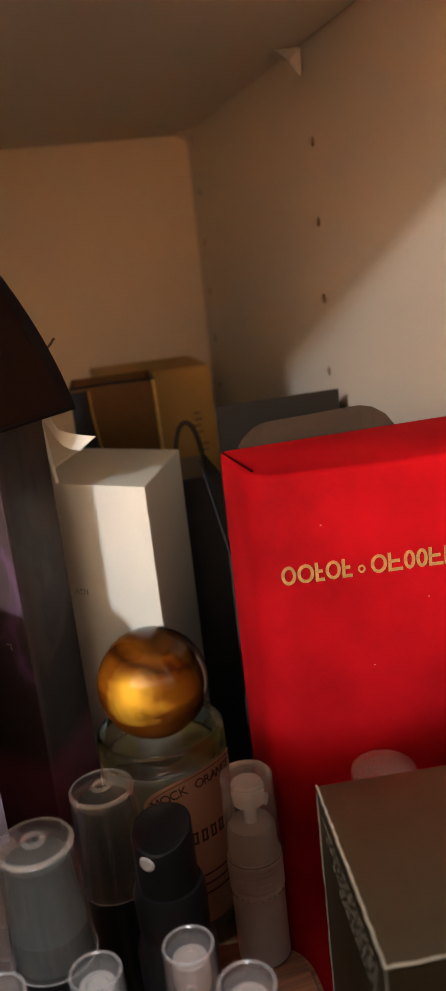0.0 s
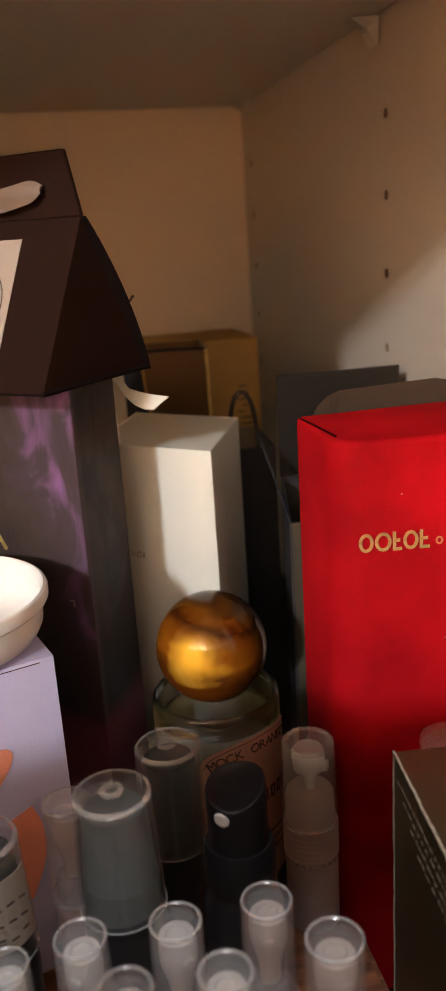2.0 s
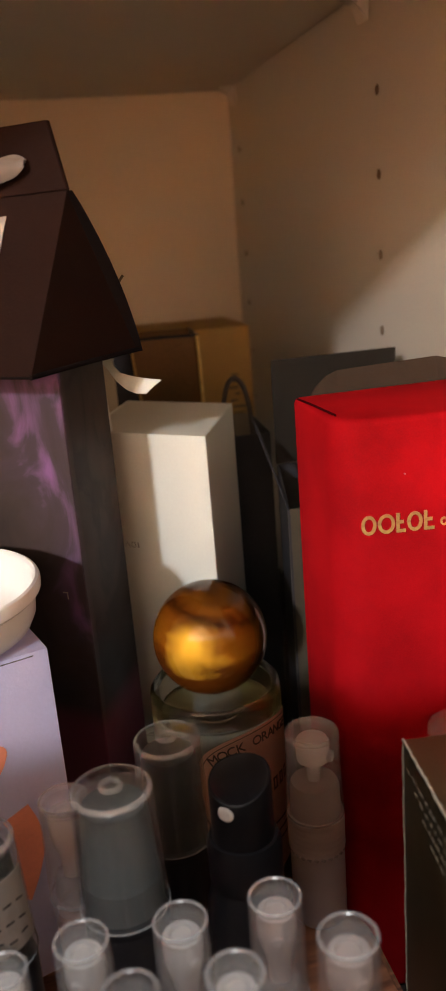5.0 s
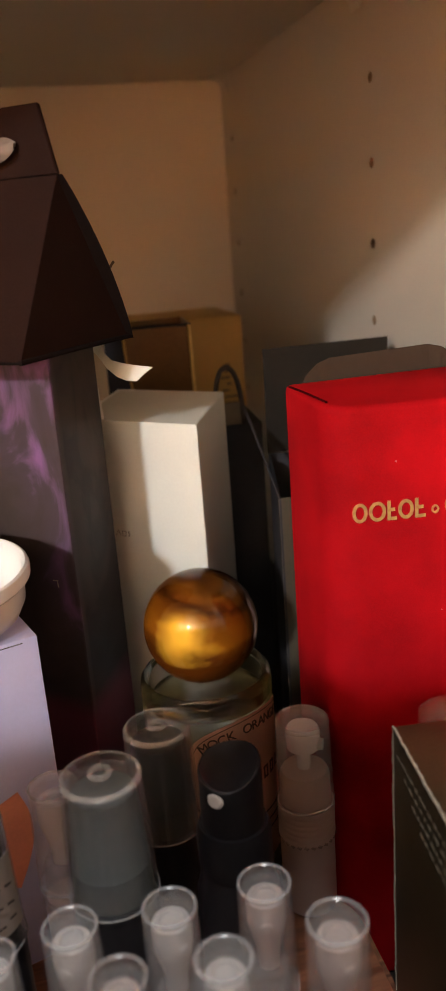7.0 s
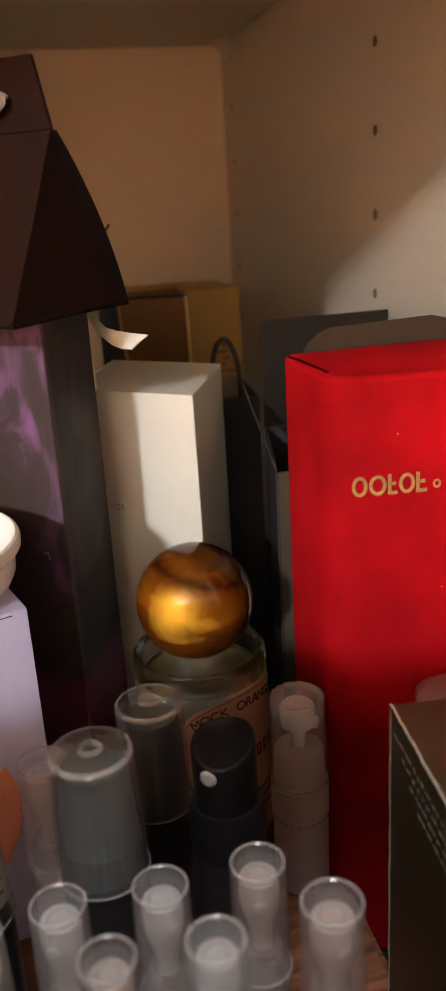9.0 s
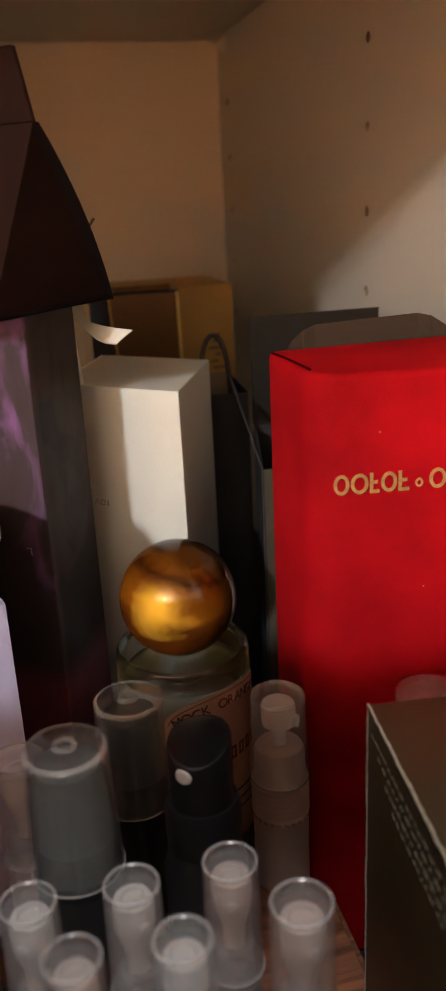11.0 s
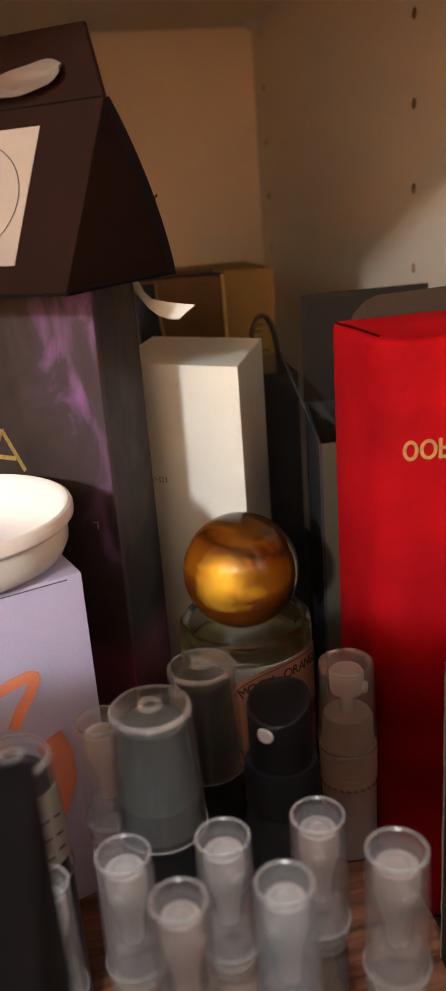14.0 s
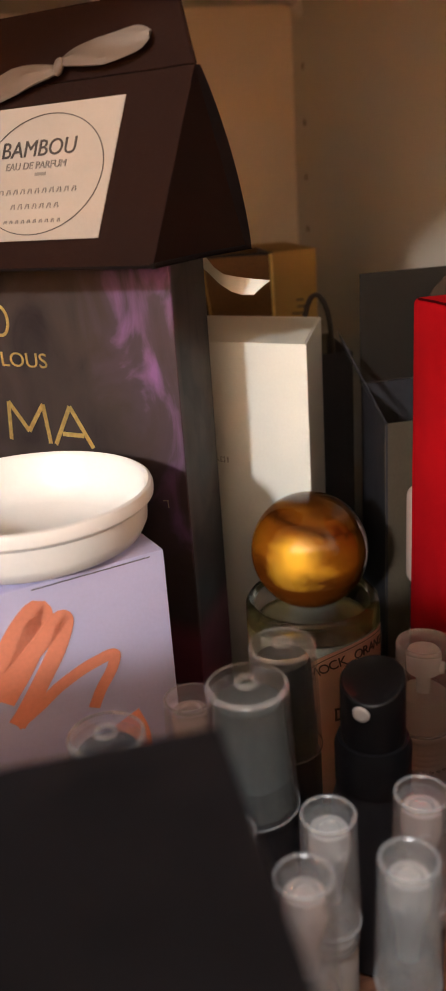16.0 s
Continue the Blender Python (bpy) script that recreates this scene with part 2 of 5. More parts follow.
def smoke_print():
    """Glossy dark print with drifting violet smoke towards one edge of the face, a shadow painted low on it."""
    m = mat("violet_smoke_print", (0.03, 0.02, 0.03), 0.45, coat=0.0, spec=0.14, vary=0.1)
    n, l = m.node_tree.nodes, m.node_tree.links
    co, mp = n.new("ShaderNodeTexCoord"), n.new("ShaderNodeMapping")
    mp.inputs["Scale"].default_value = (42, 42, 24)
    mp.inputs["Rotation"].default_value = (0.5, 0.75, 0.2)
    l.new(co.outputs["Object"], mp.inputs["Vector"])
    smoke = n.new("ShaderNodeTexNoise")
    smoke.inputs["Scale"].default_value, smoke.inputs["Detail"].default_value = 1.0, 7
    smoke.inputs["Distortion"].default_value = 1.6
    l.new(mp.outputs[0], smoke.inputs["Vector"])
    # the smoke is printed thickest near the face's right-hand edge (local x from -0.085 to 0)
    sep = n.new("ShaderNodeSeparateXYZ")
    l.new(co.outputs["Object"], sep.inputs[0])
    near = n.new("ShaderNodeMapRange")
    near.inputs[1].default_value, near.inputs[2].default_value = -0.034, -0.004
    near.inputs[3].default_value, near.inputs[4].default_value = -0.22, 0.17
    l.new(sep.outputs[0], near.inputs[0])
    # the dish's shadow, painted in: the print darkens towards the bottom
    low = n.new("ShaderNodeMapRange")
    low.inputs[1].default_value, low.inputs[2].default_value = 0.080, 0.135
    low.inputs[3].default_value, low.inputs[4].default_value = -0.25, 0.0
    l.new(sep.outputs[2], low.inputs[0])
    add = n.new("ShaderNodeMath")
    wisp = n.new("ShaderNodeMapRange")
    wisp.clamp = False
    wisp.inputs[1].default_value, wisp.inputs[2].default_value = 0.0, 1.0
    wisp.inputs[3].default_value, wisp.inputs[4].default_value = -0.12, 1.12
    l.new(smoke.outputs["Fac"], wisp.inputs[0])
    l.new(wisp.outputs[0], add.inputs[0])
    l.new(near.outputs[0], add.inputs[1])
    add2 = n.new("ShaderNodeMath")
    l.new(add.outputs[0], add2.inputs[0])
    l.new(low.outputs[0], add2.inputs[1])
    # faces behind the front plane are toned darker
    side_tone = n.new("ShaderNodeMapRange")
    side_tone.inputs[1].default_value, side_tone.inputs[2].default_value = 0.0008, 0.004
    side_tone.inputs[3].default_value, side_tone.inputs[4].default_value = 0.0, -0.46
    l.new(sep.outputs[1], side_tone.inputs[0])
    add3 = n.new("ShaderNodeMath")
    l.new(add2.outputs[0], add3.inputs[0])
    l.new(side_tone.outputs[0], add3.inputs[1])
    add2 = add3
    ramp = n.new("ShaderNodeValToRGB")
    e = ramp.color_ramp.elements
    e[0].position, e[0].color = 0.36, (0.048, 0.035, 0.032, 1)
    e[1].position, e[1].color = 0.78, (0.19, 0.094, 0.225, 1)
    d = e.new(0.16)
    d.color = (0.036, 0.027, 0.026, 1)
    e.new(0.06).color = (0.021, 0.0145, 0.0165, 1)
    k = e.new(0.56)
    k.color = (0.060, 0.042, 0.052, 1)
    l.new(add2.outputs[0], ramp.inputs[0])
    # the foot of the box is printed wine red
    foot = n.new("ShaderNodeMapRange")
    foot.inputs[1].default_value, foot.inputs[2].default_value, foot.inputs[3].default_value, foot.inputs[4].default_value = 0.078, 0.086, 1.0, 0.0
    l.new(sep.outputs[2], foot.inputs[0])
    wine = n.new("ShaderNodeMix")
    wine.data_type = "RGBA"
    wine.inputs["B"].default_value = (0.14, 0.038, 0.058, 1)
    l.new(foot.outputs[0], wine.inputs[0])
    l.new(ramp.outputs[0], wine.inputs["A"])
    l.new(wine.outputs["Result"], n["Principled BSDF"].inputs["Base Color"])
    return m


SMOKE = smoke_print()


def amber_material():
    """Polished resin, marbled in bands, a dark streak high up; gold flakes with a painted glow on one side, painted
    shade on the other.
    """
    m = bpy.data.materials.new("amber_marbled_resin")
    m.use_nodes = True
    n, l = m.node_tree.nodes, m.node_tree.links
    b = n["Principled BSDF"]
    b.inputs["Roughness"].default_value = 0.5
    b.inputs["Specular IOR Level"].default_value = 0.1
    co = n.new("ShaderNodeTexCoord")

    def noise(scale, detail, bend, stretch):
        mp, t = n.new("ShaderNodeMapping"), n.new("ShaderNodeTexNoise")
        mp.inputs["Scale"].default_value = stretch
        t.inputs["Scale"].default_value, t.inputs["Detail"].default_value, t.inputs["Distortion"].default_value = scale, detail, bend
        l.new(co.outputs["Object"], mp.inputs["Vector"])
        l.new(mp.outputs[0], t.inputs["Vector"])
        return t.outputs["Fac"]

    def maths(op, a, c, d=None):
        k = n.new("ShaderNodeMath")
        k.operation = op
        for i, v in enumerate((a, c, d)):
            if v is None:
                continue
            if isinstance(v, float):
                k.inputs[i].default_value = v
            else:
                l.new(v, k.inputs[i])
        return k.outputs[0]

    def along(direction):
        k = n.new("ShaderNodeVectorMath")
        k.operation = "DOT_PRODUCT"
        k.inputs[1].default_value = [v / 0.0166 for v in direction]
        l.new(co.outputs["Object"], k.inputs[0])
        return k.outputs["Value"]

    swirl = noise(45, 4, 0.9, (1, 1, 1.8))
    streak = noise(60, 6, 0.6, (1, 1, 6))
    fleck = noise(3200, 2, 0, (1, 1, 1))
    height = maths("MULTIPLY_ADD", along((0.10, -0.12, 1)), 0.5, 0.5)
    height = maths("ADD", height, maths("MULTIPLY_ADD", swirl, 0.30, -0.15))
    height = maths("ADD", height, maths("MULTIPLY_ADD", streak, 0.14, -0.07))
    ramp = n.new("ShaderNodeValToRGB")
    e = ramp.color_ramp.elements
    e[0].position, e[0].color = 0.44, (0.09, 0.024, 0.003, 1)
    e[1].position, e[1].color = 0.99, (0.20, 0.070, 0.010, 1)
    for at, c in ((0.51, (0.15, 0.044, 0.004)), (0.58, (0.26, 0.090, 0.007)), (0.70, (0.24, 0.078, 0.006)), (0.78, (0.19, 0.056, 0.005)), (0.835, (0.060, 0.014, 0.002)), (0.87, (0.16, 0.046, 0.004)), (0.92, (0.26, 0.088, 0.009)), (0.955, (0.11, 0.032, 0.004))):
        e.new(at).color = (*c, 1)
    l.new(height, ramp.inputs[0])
    # where the gold lies, with the glow of the lit side painted in
    glow_patch = n.new("ShaderNodeVectorMath")
    glow_patch.operation = "DISTANCE"
    glow_patch.inputs[1].default_value = (-0.0086, -0.0133, 0.0040)
    l.new(co.outputs["Object"], glow_patch.inputs[0])
    gold = maths("ADD", glow_patch.outputs["Value"], maths("MULTIPLY_ADD", swirl, -0.018, 0.009))
    near = n.new("ShaderNodeMapRange")
    near.inputs[1].default_value, near.inputs[2].default_value, near.inputs[3].default_value, near.inputs[4].default_value = 0.0005, 0.0108, 1.0, 0.0
    l.new(gold, near.inputs[0])
    gilt = n.new("ShaderNodeMix")
    gilt.data_type = "RGBA"
    gilt.inputs["B"].default_value = (0.96, 0.57, 0.066, 1)
    l.new(near.outputs[0], gilt.inputs[0])
    # painted shade: the resin's colour darkens away from the lit side
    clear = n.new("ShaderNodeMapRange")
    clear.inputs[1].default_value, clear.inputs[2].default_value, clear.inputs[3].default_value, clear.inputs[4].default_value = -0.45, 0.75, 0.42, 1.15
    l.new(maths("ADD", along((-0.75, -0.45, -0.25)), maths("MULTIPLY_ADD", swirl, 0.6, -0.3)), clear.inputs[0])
    far_shade = n.new("ShaderNodeMix")
    far_shade.data_type, far_shade.blend_type = "RGBA", "MULTIPLY"
    far_shade.inputs[0].default_value = 1.0
    l.new(ramp.outputs[0], far_shade.inputs["A"])
    l.new(clear.outputs[0], far_shade.inputs["B"])
    l.new(far_shade.outputs["Result"], gilt.inputs["A"])
    glint = n.new("ShaderNodeMix")
    glint.data_type, glint.blend_type = "RGBA", "MULTIPLY"
    glint.inputs[0].default_value = 1.0
    grain = n.new("ShaderNodeMapRange")
    grain.inputs[1].default_value, grain.inputs[2].default_value, grain.inputs[3].default_value, grain.inputs[4].default_value = 0.35, 0.70, 0.84, 1.20
    l.new(fleck, grain.inputs[0])
    l.new(gilt.outputs["Result"], glint.inputs["A"])
    l.new(grain.outputs[0], glint.inputs["B"])
    l.new(glint.outputs["Result"], b.inputs["Base Color"])
    return m


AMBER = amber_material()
AMBERGLASS = glass("amber_resin", (0.98, 0.77, 0.40), 1.50)


# ---- mesh helpers ----
def part(name, bm, material, parent=None, label="", smooth=False):
    me = bpy.data.meshes.new(name)
    if smooth:
        for f in bm.faces:
            f.smooth = True
    bm.normal_update()
    bm.to_mesh(me)
    bm.free()
    me.materials.append(material)
    if smooth:
        me.set_sharp_from_angle(angle=radians(38))
    ob = new(name, me)
    if parent:
        ob.parent = parent
    if label:
        ob["label"] = label
    return ob


def thing(name, place, label, category, turn=0.0, group=""):
    ob = new(name)
    ob.matrix_world = pose(*place, 0, 0, turn)
    ob.empty_display_size = 0.01
    return tagged(ob, label, category, group)


def block(x0, x1, y0, y1, z0, z1, bevel=0.0, seg=2):
    bm = bmesh.new()
    bmesh.ops.create_cube(bm, size=1, matrix=Matrix.LocRotScale(((x0 + x1) / 2, (y0 + y1) / 2, (z0 + z1) / 2), None, (x1 - x0, y1 - y0, z1 - z0)))
    if bevel:
        bmesh.ops.bevel(bm, geom=bm.edges[:], offset=bevel, segments=seg, profile=0.6, affect="EDGES")
    return bm


def prism(corners, z0, z1, bevel=0.0004, seg=2):
    """A solid over a footprint of corners, with rounded edges."""
    bm = bmesh.new()
    n = len(corners)
    lo = [bm.verts.new((x, y, z0)) for x, y in corners]
    hi = [bm.verts.new((x, y, z1)) for x, y in corners]
    bm.faces.new(lo[::-1]), bm.faces.new(hi)
    for i in range(n):
        bm.faces.new((lo[i], lo[(i + 1) % n], hi[(i + 1) % n], hi[i]))
    bmesh.ops.recalc_face_normals(bm, faces=bm.faces[:])
    if bevel:
        bmesh.ops.bevel(bm, geom=bm.edges[:], offset=bevel, segments=seg, profile=0.6, affect="EDGES")
    return bm


def panel(points, thick, bevel=0.0):
    """A flat or nearly flat sheet through 3D points, with thickness along its normal."""
    p = [Vector(q) for q in points]
    nrm = (p[1] - p[0]).cross(p[2] - p[0]).normalized() * thick
    bm = bmesh.new()
    a = [bm.verts.new(q) for q in p]
    b = [bm.verts.new(q - nrm) for q in p]
    bm.faces.new(a), bm.faces.new(b[::-1])
    for i in range(len(p)):
        j = (i + 1) % len(p)
        bm.faces.new((a[j], a[i], b[i], b[j]))
    bmesh.ops.recalc_face_normals(bm, faces=bm.faces[:])
    if bevel:
        bmesh.ops.bevel(bm, geom=bm.edges[:], offset=bevel, segments=1, affect="EDGES")
    return bm


def sweep(rows, thick):
    """A sheet through rows of points, with thickness."""
    bm = bmesh.new()
    grid = [[bm.verts.new(q) for q in r] for r in rows]
    for a, b in zip(grid, grid[1:]):
        for i in range(len(a) - 1):
            bm.faces.new((a[i], a[i + 1], b[i + 1], b[i]))
    bmesh.ops.recalc_face_normals(bm, faces=bm.faces[:])
    bmesh.ops.solidify(bm, geom=bm.faces[:], thickness=thick)
    return bm


def turned(profile, steps=40, x=0.0, y=0.0):
    """A turned solid from (radius, height) pairs; a radius of 0 closes an end."""
    bm = bmesh.new()
    rings = []
    for r, z in profile:
        if r <= 0:
            rings.append([bm.verts.new((x, y, z))])
        else:
            rings.append([bm.verts.new((x + r * math.cos(2 * math.pi * i / steps), y + r * math.sin(2 * math.pi * i / steps), z)) for i in range(steps)])
    for a, b in zip(rings, rings[1:]):
        for i in range(steps):
            j = (i + 1) % steps
            if len(a) == 1 and len(b) == 1:
                continue
            if len(a) == 1:
                bm.faces.new((a[0], b[j], b[i]))
            elif len(b) == 1:
                bm.faces.new((a[i], a[j], b[0]))
            else:
                bm.faces.new((a[i], a[j], b[j], b[i]))
    bmesh.ops.recalc_face_normals(bm, faces=bm.faces[:])
    return bm


def tube(points, radius, steps=10):
    """A round cord along points."""
    bm = bmesh.new()
    pts = [Vector(p) for p in points]
    rings = []
    side = None
    for i, p in enumerate(pts):
        d = (pts[min(i + 1, len(pts) - 1)] - pts[max(i - 1, 0)]).normalized()
        side = (side or d.orthogonal())
        side = (side - d * side.dot(d)).normalized()
        up = d.cross(side)
        rings.append([bm.verts.new(p + radius * (math.cos(a) * side + math.sin(a) * up)) for a in (2 * math.pi * k / steps for k in range(steps))])
    for a, b in zip(rings, rings[1:]):
        for i in range(steps):
            j = (i + 1) % steps
            bm.faces.new((a[i], a[j], b[j], b[i]))
    bm.faces.new(rings[0][::-1]), bm.faces.new(rings[-1])
    bmesh.ops.recalc_face_normals(bm, faces=bm.faces[:])
    return bm


def words(text, size, depth=0.0001, align="CENTER"):
    """Raised lettering in Blender's own font, in the xy plane."""
    cu = bpy.data.curves.new("lettering", "FONT")
    cu.body, cu.size, cu.extrude = text, size, depth
    cu.align_x, cu.align_y = align, "CENTER"
    cu.resolution_u = 4
    ob = new("lettering", cu)
    me = bpy.data.meshes.new_from_object(ob.evaluated_get(bpy.context.evaluated_depsgraph_get()))
    bpy.data.objects.remove(ob)
    bpy.data.curves.remove(cu)
    bm = bmesh.new()
    bm.from_mesh(me)
    bpy.data.meshes.remove(me)
    return bm


def strokes(lines, width, depth):
    """Flat raised strokes in the xy plane: each line is a list of (x, y)."""
    bm = bmesh.new()
    for line in lines:
        p = [Vector((a, b, 0)) for a, b in line]
        left, right = [], []
        for i, q in enumerate(p):
            d = (p[min(i + 1, len(p) - 1)] - p[max(i - 1, 0)]).normalized()
            s = Vector((-d.y, d.x, 0)) * width / 2
            left.append(q + s), right.append(q - s)
        for a, b, c, d in zip(left, left[1:], right[1:], right):
            v = [bm.verts.new(k + Vector((0, 0, h))) for h in (depth, 0) for k in (a, b, c, d)]
            for f in ((0, 1, 2, 3), (7, 6, 5, 4), (0, 4, 5, 1), (1, 5, 6, 2), (2, 6, 7, 3), (3, 7, 4, 0)):
                bm.faces.new([v[k] for k in f])
    bmesh.ops.remove_doubles(bm, verts=bm.verts[:], dist=1e-7)
    bmesh.ops.recalc_face_normals(bm, faces=bm.faces[:])
    return bm


def frame_shape(x, w, h, slant=0.0, wide=0.14):
    """A hollow upright rectangle, the plain shape that stands for one sign of a name."""
    t = wide * h
    return [[(x + t / 2, -h / 2), (x + t / 2, h / 2)], [(x + w - t / 2, -h / 2), (x + w - t / 2, h / 2)], [(x, h / 2 - t / 2), (x + w, h / 2 - t / 2)], [(x, -h / 2 + t / 2), (x + w, -h / 2 + t / 2)]]


def on_face(ob, origin, right, lift=0.0, up=(0, 0, 1)):
    """Lay a part made in the xy plane on an upright face: origin, the way to its right."""
    r = Vector(right).normalized()
    u = Vector(up).normalized()
    nrm = r.cross(u).normalized()
    u = nrm.cross(r)
    m = Matrix((r, u, nrm)).transposed().to_4x4()
    ob.matrix_local = Matrix.Translation(Vector(origin) + nrm * lift) @ m
    return ob


# ---- the cupboard ----
FLOOR = 0.026
TOP = 0.337
SIDE = 0.100
BACK = 0.638


def drilled_panel():
    """The cupboard's side with two columns of shelf-pin holes, 32 mm apart."""
    bm = bmesh.new()
    y_front, z_low, z_high = 0.06, -0.3, 0.9
    holes_y = (0.400, 0.617)
    half = 0.016
    first = 0.300
    ks = range(-7, 8)
    zs = [first + 0.032 * k for k in ks]

    def quad(y0, y1, z0, z1):
        bm.faces.new([bm.verts.new((SIDE, a, b)) for a, b in ((y0, z0), (y0, z1), (y1, z1), (y1, z0))])

    cuts = [y_front] + [v for y in holes_y for v in (y - half, y + half)] + [BACK + 0.01]
    for i in range(0, len(cuts), 2):
        quad(cuts[i], cuts[i + 1], z_low, z_high)
    for y in holes_y:
        quad(y - half, y + half, z_low, zs[0] - half)
        quad(y - half, y + half, zs[-1] + half, z_high)
        for k, z in zip(ks, zs):
            if k == 1:
                quad(y - half, y + half, z - half, z + half)
                continue
            n = 16
            ring = []
            for i in range(n):
                a = 2 * math.pi * (i + 0.5) / n
                c, s = math.cos(a), math.sin(a)
                q = half / max(abs(c), abs(s))
                ring.append((a, (y + q * c, z + q * s), (y + 0.0021 * c, z + 0.0021 * s)))
            corners = {2: (1, 1), 6: (-1, 1), 10: (-1, -1), 14: (1, -1)}
            out = [bm.verts.new((SIDE, *r[1])) for r in ring]
            mid = [bm.verts.new((SIDE, *r[2])) for r in ring]
            deep = [bm.verts.new((SIDE + 0.009, *r[2])) for r in ring]
            for i in range(n):
                j = (i + 1) % n
                bm.faces.new((out[i], mid[i], mid[j], out[j]))
                f = bm.faces.new((mid[i], deep[i], deep[j], mid[j]))
                f.material_index = 1
                if j in corners:
                    cy, cz = corners[j]
                    bm.faces.new((out[i], out[j], bm.verts.new((SIDE, y + half * cy, z + half * cz))))
            bm.faces.new(deep).material_index = 1
    # the outer skin gives the board its thickness
    b = 0.018
    v = [bm.verts.new((SIDE + d, a, c)) for d in (0, b) for a, c in ((y_front, z_low), (BACK + 0.01, z_low), (BACK + 0.01, z_high), (y_front, z_high))]
    for f in ((4, 5, 6, 7), (0, 4, 7, 3), (1, 5, 6, 2), (0, 1, 5, 4), (3, 2, 6, 7)):
        bm.faces.new([v[k] for k in f])
    return bm


side = part("wall_right", drilled_panel(), LAMINATE)
side.data.materials.append(CHIP)
tagged(side, "white laminate cupboard side drilled with shelf-pin holes", "cupboard side", kind="structure")
tagged(part("wall_left", block(-0.418, -0.400, 0.06, BACK + 0.01, -0.3, 0.9, 0.001), LAMINATE), "plain white laminate cupboard side", "cupboard side", kind="structure")
tagged(part("wall_back", block(-0.40, SIDE + 0.012, BACK, BACK + 0.006, -0.3, 0.9), BACKBOARD), "off-white cupboard back board in shade", "back board", kind="structure")
tagged(part("ceiling", block(-0.398, SIDE - 0.002, 0.136, BACK - 0.002, TOP, TOP + 0.018, 0.0008), SHELF), "underside of the shelf above, shaded white laminate", "shelf", kind="structure")
tagged(part("floor", block(-0.398, SIDE - 0.001, 0.066, BACK - 0.002, FLOOR - 0.018, FLOOR, 0.0008), DARKSHELF), "dark shelf board carrying the perfumes", "shelf", kind="structure")

# unseen light blocker, added to keep the bulb off everything low in front
rail = bmesh.new()
v = [rail.verts.new(p) for p in ((-0.40, 0.048, -0.3), (SIDE, 0.048, -0.3), (SIDE, 0.060, -0.3), (-0.40, 0.060, -0.3), (-0.40, 0.048, 0.226), (SIDE, 0.048, 0.206), (SIDE, 0.060, 0.206), (-0.40, 0.060, 0.226))]
for f in ((0, 3, 2, 1), (4, 5, 6, 7), (0, 1, 5, 4), (1, 2, 6, 5), (2, 3, 7, 6), (3, 0, 4, 7)):
    rail.faces.new([v[k] for k in f])
tagged(part("shade_bar", rail, LAMINATE), "unseen laminate bar added to shade the lower front", "rail", kind="structure")


def shelf_pin(y):
    pin = thing("shelf_support", (SIDE, y, TOP), "small white plastic shelf support pin under the upper shelf", "shelf pin", group="shelf pins")
    bm = bmesh.new()
    pts = [(-0.0015, -0.007, -0.0005), (-0.0015, 0.007, -0.0005), (-0.013, 0.005, -0.0005), (-0.013, -0.005, -0.0005)]
    low = [(-0.0015, -0.006, -0.0115), (-0.0015, 0.006, -0.0115), (-0.0055, 0.003, -0.0045), (-0.0055, -0.003, -0.0045)]
    a, b = [bm.verts.new(p) for p in pts], [bm.verts.new(p) for p in low]
    bm.faces.new(a), bm.faces.new(b[::-1])
    for i in range(4):
        bm.faces.new((a[i], b[i], b[(i + 1) % 4], a[(i + 1) % 4]))
    bmesh.ops.recalc_face_normals(bm, faces=bm.faces[:])
    bmesh.ops.bevel(bm, geom=bm.edges[:], offset=0.0006, segments=2, affect="EDGES")
    part("bracket", bm, PINWHITE, pin)
    peg = part("peg", turned([(0, -0.002), (0.0024, -0.002), (0.0024, 0.008), (0, 0.008)], 14), PINWHITE, pin)
    peg.matrix_local = pose(0, 0, -0.006, 0, 90, 0)


shelf_pin(0.409)
shelf_pin(0.617)

# the unseen room that the cupboard stands open to; its colours set the bounce
tagged(part("room_floor", block(-3.4, 1.6, -3.6, 0.9, -0.92, -0.90), BOARDS), "brown boarded floor of the room", "floor", kind="structure")
tagged(part("room_ceiling", block(-3.4, 1.6, -3.6, 0.9, 2.36, 2.40), DIMCEILING), "unseen room ceiling, made dark to cut bounced light", "ceiling", kind="structure")
tagged(part("wall_south", block(-3.4, 1.6, -3.62, -3.58, -0.9, 2.36), PLASTER), "plain warm wall of the room", "wall", kind="structure")
tagged(part("wall_west", block(-3.42, -3.38, -3.58, 0.9, -0.9, 2.36), PLASTER), "plain warm wall of the room", "wall", kind="structure")
tagged(part("wall_east", block(1.58, 1.62, -3.58, 0.9, -0.9, 2.36), PLASTER), "plain warm wall of the room", "wall", kind="structure")
tagged(part("wall_north", block(-3.38, 1.58, 0.88, 0.92, -0.9, 2.36), PLASTER), "plain warm wall of the room", "wall", kind="structure")


